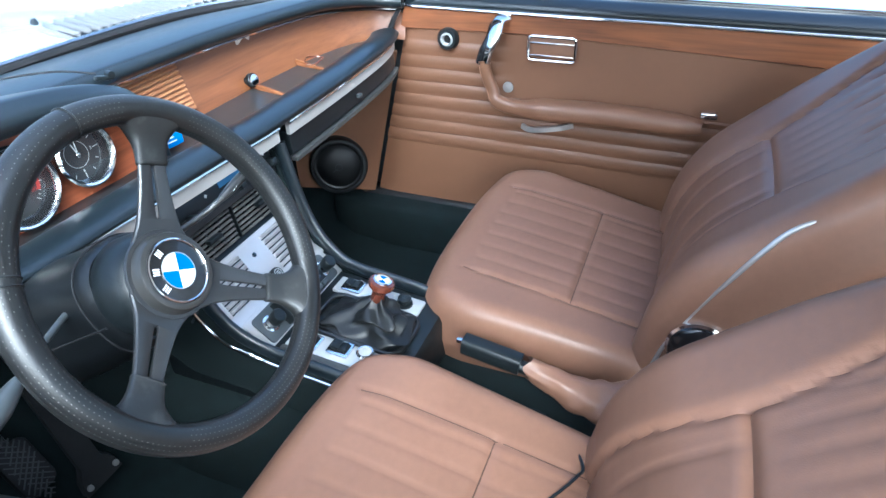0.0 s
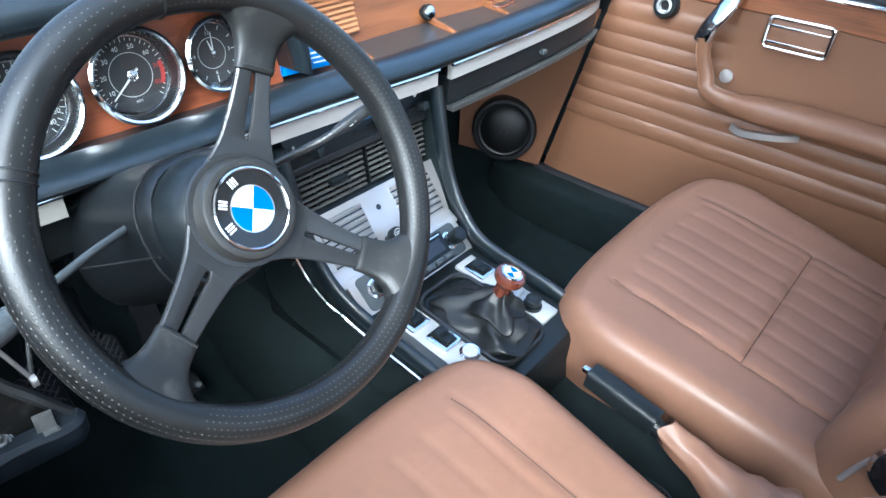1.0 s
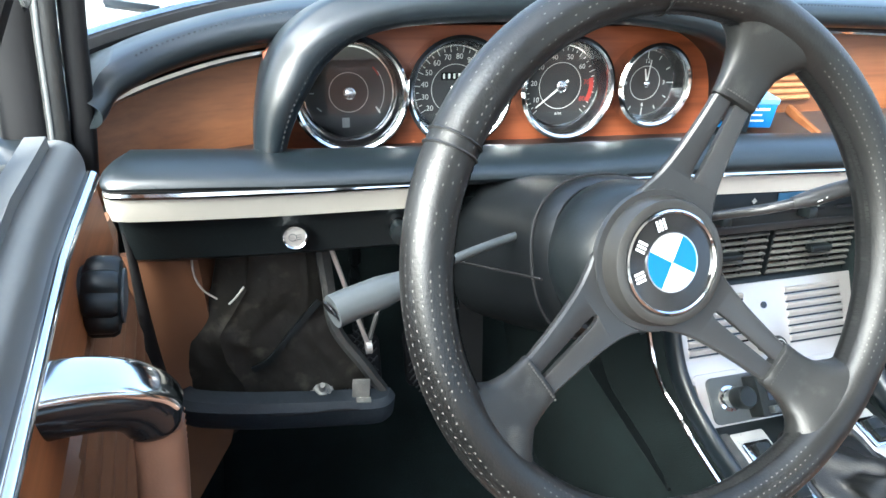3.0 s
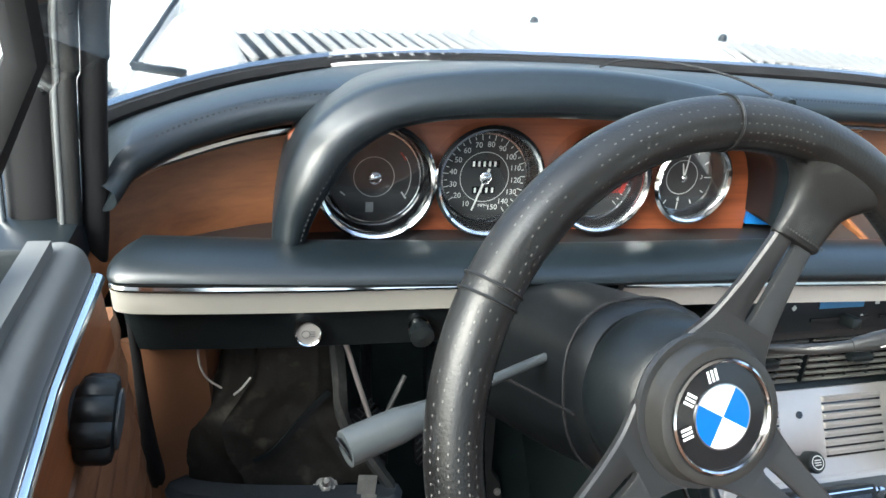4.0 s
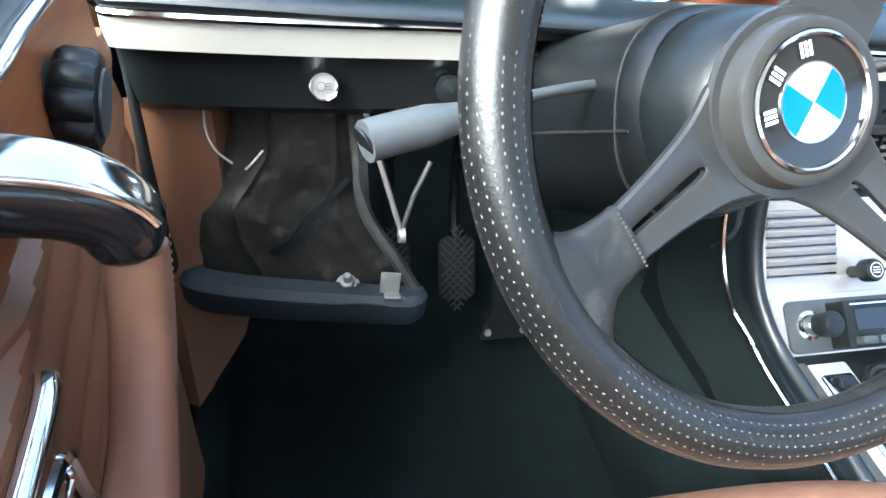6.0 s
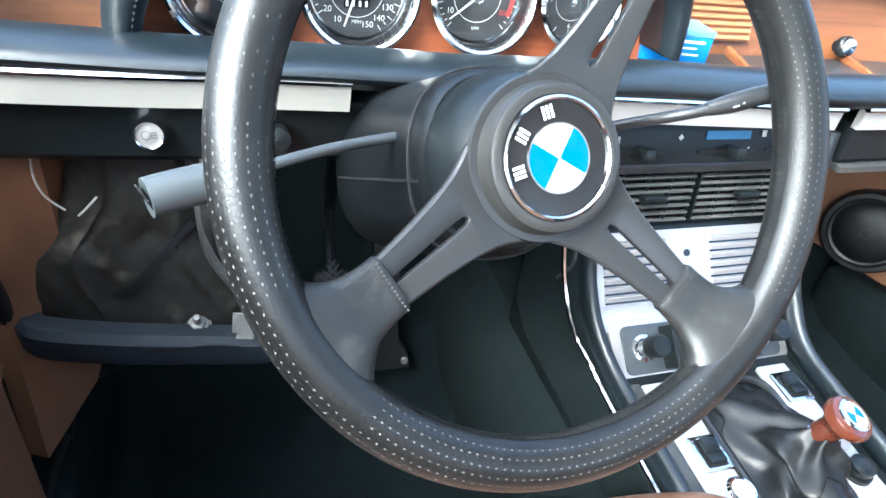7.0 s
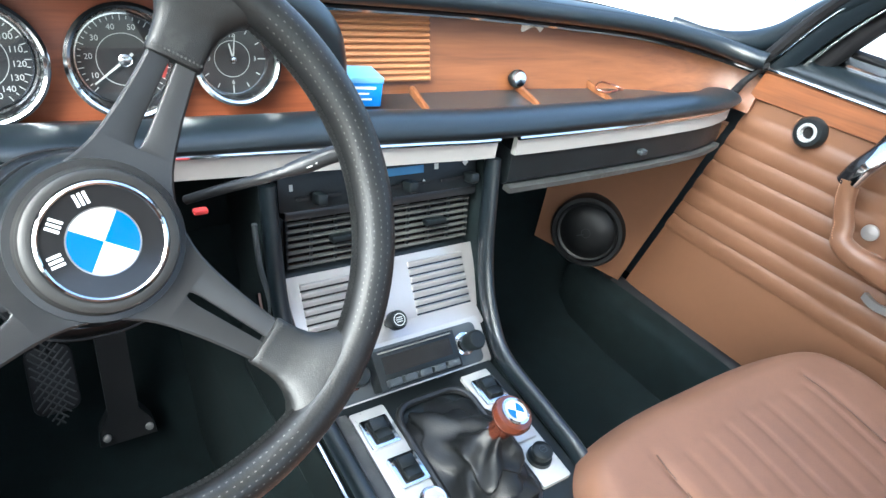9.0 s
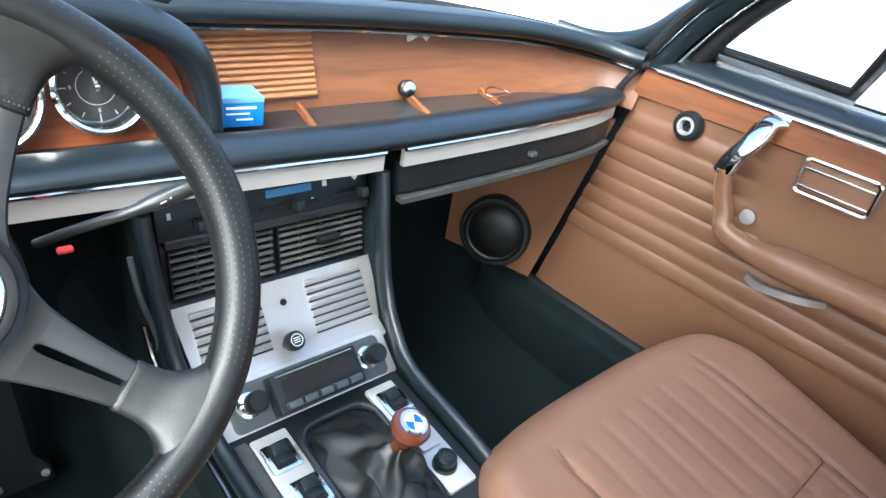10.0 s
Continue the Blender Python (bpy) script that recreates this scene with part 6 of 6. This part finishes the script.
# padded edges of the console
for s, x0, nm in ((1, CR + 0.008, "right"), (-1, CL - 0.010, "left")):
    xe = 0.098 if s > 0 else -0.146
    path = smoothed([(x0 + s * 0.004, 0.020, 0.606), (x0 + s * 0.003, 0.012, 0.570), (x0, -0.006, 0.50), (x0 - s * 0.003, -0.026, 0.452), (xe + s * 0.010, -0.056, 0.415), (xe + s * 0.002, -0.105, 0.387), (xe, -0.20, 0.374), (xe, -0.250, 0.366), (xe - s * 0.004, -0.288, 0.352), (xe - s * 0.008, -0.300, 0.32)], 6)
    part("padded_edge", sweep(path, [(0.0085 * math.cos(t), 0.013 * math.sin(t)) for t in np.linspace(0, 2 * math.pi, 14, endpoint=False)], up=(0, -0.7, 0.7)), BLACK_PAD, console, "grey-black padded edge")
    wall = []
    for p in path:
        wall.append([p + Vector((s * 0.006, 0, 0)), p + Vector((s * 0.010, 0.06 if p.z > 0.40 else 0.02, -0.03)), p + Vector((s * 0.010, 0.12 if p.z > 0.40 else 0.03, -0.10 if p.z < 0.45 else 0.0)), p + Vector((0, 0.12 if p.z > 0.40 else 0.03, -0.10 if p.z < 0.45 else 0.0)), p + Vector((-s * 0.004, 0, 0))])
    part("side_wall", loft(wall), CARPET, console, "black console side")
    tr = [p + Vector((s * 0.013, 0.022 if p.z > 0.40 else 0.004, -0.010)) for p in path if p.z < (0.50 if s < 0 else 0.60)]
    part("edge_trim", sweep(tr, circle(0.0032, 8), up=(0, -0.7, 0.7)), CHROME if s < 0 else SILVER_BAND, console, "thin bright trim")

# ---- handbrake ----
hb = thing("handbrake", "black handbrake lever with tan leather gaiter", "handbrake")
grip = [Vector((-0.005, -0.366, 0.364)), Vector((-0.008, -0.41, 0.360)), Vector((-0.010, -0.462, 0.353))]
part("grip", sweep(smoothed(grip, 5), rounded(0.028, 0.032, 0.008, 3)), BLACK_PLASTIC, hb, "black grip")
part("release_button", moved(block(0.008, 0.012, 0.008, 0.002), pose(-0.005, -0.360, 0.368)), CHROME, hb, "release button")
part("lever_tube", sweep([(-0.010, -0.45, 0.352), (-0.012, -0.50, 0.342)], circle(0.011, 12)), BLACK_PLASTIC, hb, "lever tube")
loops = []
for k in range(33):
    f = k / 32
    c = Vector((-0.011 - 0.006 * f, -0.475 - 0.155 * f, 0.352 - 0.03 * f - 0.012 * math.sin(math.pi * f)))
    w, h = 0.016 + 0.030 * f ** 1.5, 0.018 + 0.016 * f
    crease = [1 + 0.05 * math.sin(26 * f + 1.5 * math.sin(2 * t)) * f ** 0.5 + 0.14 * noise.noise(Vector((1.6 * math.cos(t), 1.6 * math.sin(t), 5 * f))) for t in np.linspace(0, 2 * math.pi, 36, endpoint=False)]
    loops.append([c + Vector((w * k_ * math.cos(t), 0.006 * math.sin(3 * t + 6 * f), h * k_ * math.sin(t))) for k_, t in zip(crease, np.linspace(0, 2 * math.pi, 36, endpoint=False))])
part("gaiter", loft(loops), TAN, hb, "creased tan leather gaiter")
for pts in ([(-0.02, -0.36, 0.285), (-0.068, -0.425, 0.31), (-0.065, -0.465, 0.315), (-0.074, -0.512, 0.33), (-0.129, -0.568, 0.348), (-0.167, -0.59, 0.356), (-0.185, -0.586, 0.357), (-0.226, -0.562, 0.356), (-0.263, -0.533, 0.353)], [(-0.03, -0.33, 0.282), (-0.045, -0.37, 0.292), (-0.060, -0.40, 0.300), (-0.075, -0.42, 0.290)]):
    cb = thing("loose_cable", "thin dark cable lying beside the handbrake", "cable", group="loose cables")
    part("cable", sweep(smoothed(pts, 8), circle(0.0022, 6)), BLACK_PLASTIC, cb)

# ---- driver footwell ----
cover = thing("under_dash_cover", "dusty dark moulded cover hanging under the dash", "cover panel")
COVER_L = [(0.345, -0.688), (0.42, -0.680), (0.450, -0.690), (0.480, -0.690), (0.500, -0.668), (0.525, -0.644), (0.555, -0.636), (0.60, -0.626)]
COVER_R = [(0.345, -0.474), (0.385, -0.477), (0.42, -0.497), (0.455, -0.520), (0.475, -0.5285), (0.53, -0.535), (0.60, -0.5385)]


def cover_at(g_, f, off=0.0):
    """A point of the sheet: g_ across, f from top to bottom."""
    z = 0.595 - 0.20 * f + 0.010 * (0.5 - g_) * f
    x = (1 - g_) * np.interp(z, *zip(*COVER_L)) + g_ * np.interp(z, *zip(*COVER_R))
    bulge = 0.014 * math.sin(math.pi * g_) ** 0.7 * (0.4 + 0.6 * f) + 0.004 * noise.noise(Vector((x * 11, z * 13, 3.1))) + 0.004 * abs(noise.noise(Vector((x * 30 + z * 9, z * 26, 7.7))))
    bulge += 0.0028 * math.exp(-((g_ - 0.30) / 0.022) ** 2) + 0.0025 * math.exp(-((g_ - 0.84) / 0.02) ** 2)
    bulge += 0.004 / (1 + math.exp(-(f - 0.58) * 40)) + 0.0022 * abs(noise.noise(Vector((x * 60 - z * 25, z * 70, 1.3))))
    return Vector((x, 0.080 - 0.026 * f - bulge - off, z))


loops = []
for k in range(41):
    row = [cover_at(j / 40, k / 40) for j in range(41)]
    loops.append(row + [r + Vector((0, 0.010, 0)) for r in row[::-1]])
part("sheet", loft(loops), DIRTY_METAL, cover, "dusty brown-black moulded sheet")
part("strap", sweep(smoothed([cover_at(0.93, 0.46, 0.004), cover_at(0.74, 0.60, 0.003), cover_at(0.55, 0.73, 0.003), cover_at(0.40, 0.80, 0.002)], 6), [(-0.0032, -0.0012), (0.0032, -0.0012), (0.0032, 0.0012), (-0.0032, 0.0012)], up=(0, -1, 0.1)), BLACK_PLASTIC, cover, "dark strap across the sheet")
part("lower_lip", sweep(smoothed([(-0.690, 0.045, 0.402), (-0.676, 0.030, 0.402), (-0.63, 0.022, 0.396), (-0.58, 0.020, 0.388), (-0.52, 0.020, 0.378), (-0.484, 0.022, 0.372), (-0.474, 0.034, 0.370)], 6), [(-0.016, -0.019), (0.004, -0.020), (0.009, -0.012), (0.010, 0.010), (0.004, 0.018), (-0.012, 0.019)]), LIP_PAD, cover, "thick blue-black padded lip with a split seam")
part("lip_split", sweep(smoothed([(-0.668, 0.0195, 0.410), (-0.62, 0.0125, 0.404), (-0.58, 0.0105, 0.3945), (-0.535, 0.0105, 0.391), (-0.495, 0.0115, 0.3825)], 6), [(0.0011 * a, 0.0016 * b) for a, b in circle(1, 6)]), RUBBER, cover, "open seam in the lip")
part("hanging_flap", loft([[(-0.694, 0.060, z), (-0.664 + 0.012 * f, 0.066, z), (-0.664 + 0.012 * f, 0.072, z), (-0.694, 0.072, z)] for z, f in ((0.40, 0), (0.36, 0.4), (0.33, 0.3), (0.312, -0.6), (0.306, -1.4))]), BLACK_PLASTIC, cover, "limp black flap below the lip")
bolt_at = frame_of((-0.5455, 0.034, 0.396), (0.0, -0.42, 0.91))
part("fixing_bolt", moved(joined(lathe([(0, 0), (0.0125, 0), (0.0125, 0.0018), (0, 0.0018)], 22), lathe([(0.0095, 0.0018), (0.0105, 0.0035), (0.0095, 0.0065), (0.0055, 0.0068)], 22), lathe([(0.0075, 0.0068), (0.0075, 0.0115), (0.006, 0.0125), (0, 0.0125)], 6), lathe([(0, 0.012), (0.0036, 0.012), (0.0036, 0.022), (0.0028, 0.0235), (0, 0.0235)], 14)), bolt_at), WORN_STEEL, cover, "dusty bolt with washer and nut")
part("clip_plate", moved(joined(block(0.019, 0.0022, 0.024, 0.0008), moved(block(0.016, 0.010, 0.002, 0.0006), pose(0.003, -0.005, -0.011))), pose(-0.5045, 0.0235, 0.404, -14, 4, -6)), WORN_STEEL, cover, "small dusty metal clip")
part("rim_fold", sweep(smoothed([(-0.538, 0.060, 0.590), (-0.533, 0.052, 0.53), (-0.527, 0.046, 0.475), (-0.500, 0.040, 0.425), (-0.477, 0.034, 0.385)], 6), [(-0.0065, -0.004), (0.0045, -0.005), (0.0065, 0.0), (0.004, 0.005), (-0.006, 0.004)]), DUSTY_PLASTIC, cover, "folded sheet edge")
rod = thing("release_rod", "thin metal release rod under the dash", "rod")
part("rod", sweep([(-0.532, 0.042, 0.590), (-0.517, 0.036, 0.535), (-0.496, 0.030, 0.462)], circle(0.0026, 8)), BRUSHED, rod)
part("rod_link", sweep([(-0.496, 0.030, 0.460), (-0.484, 0.040, 0.495), (-0.468, 0.055, 0.520)], circle(0.0024, 8)), DUSTY_PLASTIC, rod, "dark second link")
part("rod_eye", moved(lathe([(0.003, -0.003), (0.008, -0.003), (0.008, 0.003), (0.003, 0.003)], 16), pose(-0.495, 0.030, 0.458, 0, 90, 0)), BRUSHED, rod, "small eye bolt")
for pts in ([(-0.640, 0.075, 0.600), (-0.652, 0.060, 0.585), (-0.655, 0.052, 0.560), (-0.650, 0.050, 0.540), (-0.638, 0.050, 0.526)], [(-0.612, 0.046, 0.540), (-0.620, 0.040, 0.533), (-0.627, 0.040, 0.526)]):
    w = thing("loose_wire", "loose thin wire hanging under the dash", "wire", group="loose wires")
    part("wire", sweep(smoothed(pts, 6), circle(0.0010, 6)), SILVER_BAND, w)
gas = thing("accelerator_pedal", "long black accelerator pedal hinged at the floor", "pedal")
part("pedal_arm", loft([[(x0, y, z), (x1, y, z), (x1, y + 0.012, z + 0.004), (x0, y + 0.012, z + 0.004)] for x0, x1, y, z in ((-0.322, -0.284, 0.250, 0.36), (-0.321, -0.282, 0.228, 0.25), (-0.320, -0.280, 0.212, 0.165), (-0.334, -0.264, 0.205, 0.142), (-0.336, -0.260, 0.200, 0.118))]), SATIN_BLACK, gas, "ribbed black pedal")
for x in (-0.326, -0.270):
    part("bolt", moved(lathe([(0, 0), (0.006, 0), (0.005, 0.004), (0, 0.005)], 12), frame_of((x, 0.200, 0.134), (0, -0.9, 0.4))), BRUSHED, gas, "small bolt")
for xs, nm in (((-0.376,), "brake"), ((-0.470,), "clutch")):
    x = xs[0]
    pd = thing(f"{nm}_pedal", f"hanging {nm} pedal with cross-hatched rubber pad", "pedal")
    pm = frame_of((x, 0.235, 0.235), (0, -0.9, 0.45))
    pad = part("pad", moved(plate(rounded(0.056, 0.094, 0.014), 0.012, 0.003), pm), RUBBER, pd, "cross-hatched rubber pad")
    for k in range(-5, 6):
        for a in (45, -45):
            part("pad_rib", moved(block(0.066 - max(0, abs(k) - 1) * 0.013, 0.0018, 0.003, 0), pm @ pose(0, 0.0115 * k, 0.0006, 0, 0, a)), DUSTY_PLASTIC, pad)
    part("arm", sweep(smoothed([(x, 0.250, 0.250), (x - 0.002, 0.29, 0.34), (x, 0.28, 0.46), (x, 0.24, 0.57)], 5), circle(0.009, 8)), BLACK_PLASTIC, pd, "steel pedal arm")

# ---- small things on the dash ----
box = thing("small_carton", "small blue and white cardboard carton in the dash tray", "box", at=pose(-0.0250, 0.150, 0.639, 0, 0, -8))
part("carton", moved(block(0.082, 0.046, 0.034, 0.0015), pose(0, 0, 0.0175)), BOX_BLUE, box, "blue card")
part("pale_band", moved(block(0.0832, 0.0472, 0.007, 0.001), pose(0, 0, 0.0330)), surface("pale_blue_card", (0.16, 0.36, 0.58), 0.5), box, "pale blue upper band")
part("print_bars", moved(joined(bar(0.008, 0.008, 0.036, 0.003), bar(0.004, 0.001, 0.028, 0.002), bar(0.012, -0.006, 0.02, 0.002)), frame_of((0.006, -0.0234, 0.016), (0, -1, 0))), WHITE, box, "pale bars", flat=True)
clip = thing("dash_clip", "black plastic clip with cable on the dash top", "clip")
part("clip_body", moved(joined(block(0.024, 0.010, 0.006, 0.002), moved(lathe([(0, -0.005), (0.005, -0.005), (0.005, 0.005), (0, 0.005)], 16), pose(0.009, 0.0, 0.004, 90))), pose(-0.110, 0.105, 0.788, 0, 12, -10)), BLACK_PLASTIC, clip)
part("clip_cable", sweep(smoothed([(-0.115, 0.110, 0.795), (-0.14, 0.15, 0.802), (-0.175, 0.20, 0.800), (-0.205, 0.245, 0.790), (-0.22, 0.27, 0.775)], 6), circle(0.0014, 6)), RUBBER, clip, "thin black cable")
tie = thing("elastic_loop", "thin brown elastic loop in the dash tray", "cord")
part("cord", sweep(smoothed([(0.40, 0.13, 0.648), (0.425, 0.145, 0.652), (0.45, 0.14, 0.648), (0.455, 0.122, 0.646), (0.43, 0.112, 0.650), (0.41, 0.115, 0.646)], 5, True), circle(0.0016, 6), closed=True), KNOB_WOOD, tie)

stick = thing("bonnet_release", "thin worn metal release lever beside the console", "lever")
part("lever_rod", sweep(smoothed([(-0.186, 0.004, 0.572), (-0.184, 0.002, 0.55), (-0.180, 0.0, 0.52), (-0.172, -0.002, 0.487), (-0.168, 0.0, 0.46), (-0.168, 0.02, 0.43)], 5), circle(0.003, 8)), GREY_PLASTIC, stick)
# crumbs on the carpet
bm = bmesh.new()
for k in range(40):
    x, y = random.uniform(0.16, 0.42), random.uniform(-0.22, 0.10)
    r = random.uniform(0.0006, 0.0018)
    for v in bmesh.ops.create_icosphere(bm, subdivisions=1, radius=r)["verts"]:
        v.co += Vector((x, y, 0.05 + r * 0.5))
crumbs = part("crumbs", bm, CREAM_BAND, None, "pale crumbs scattered over the black carpet", kind="stuff")
tagged(crumbs, category="crumbs")
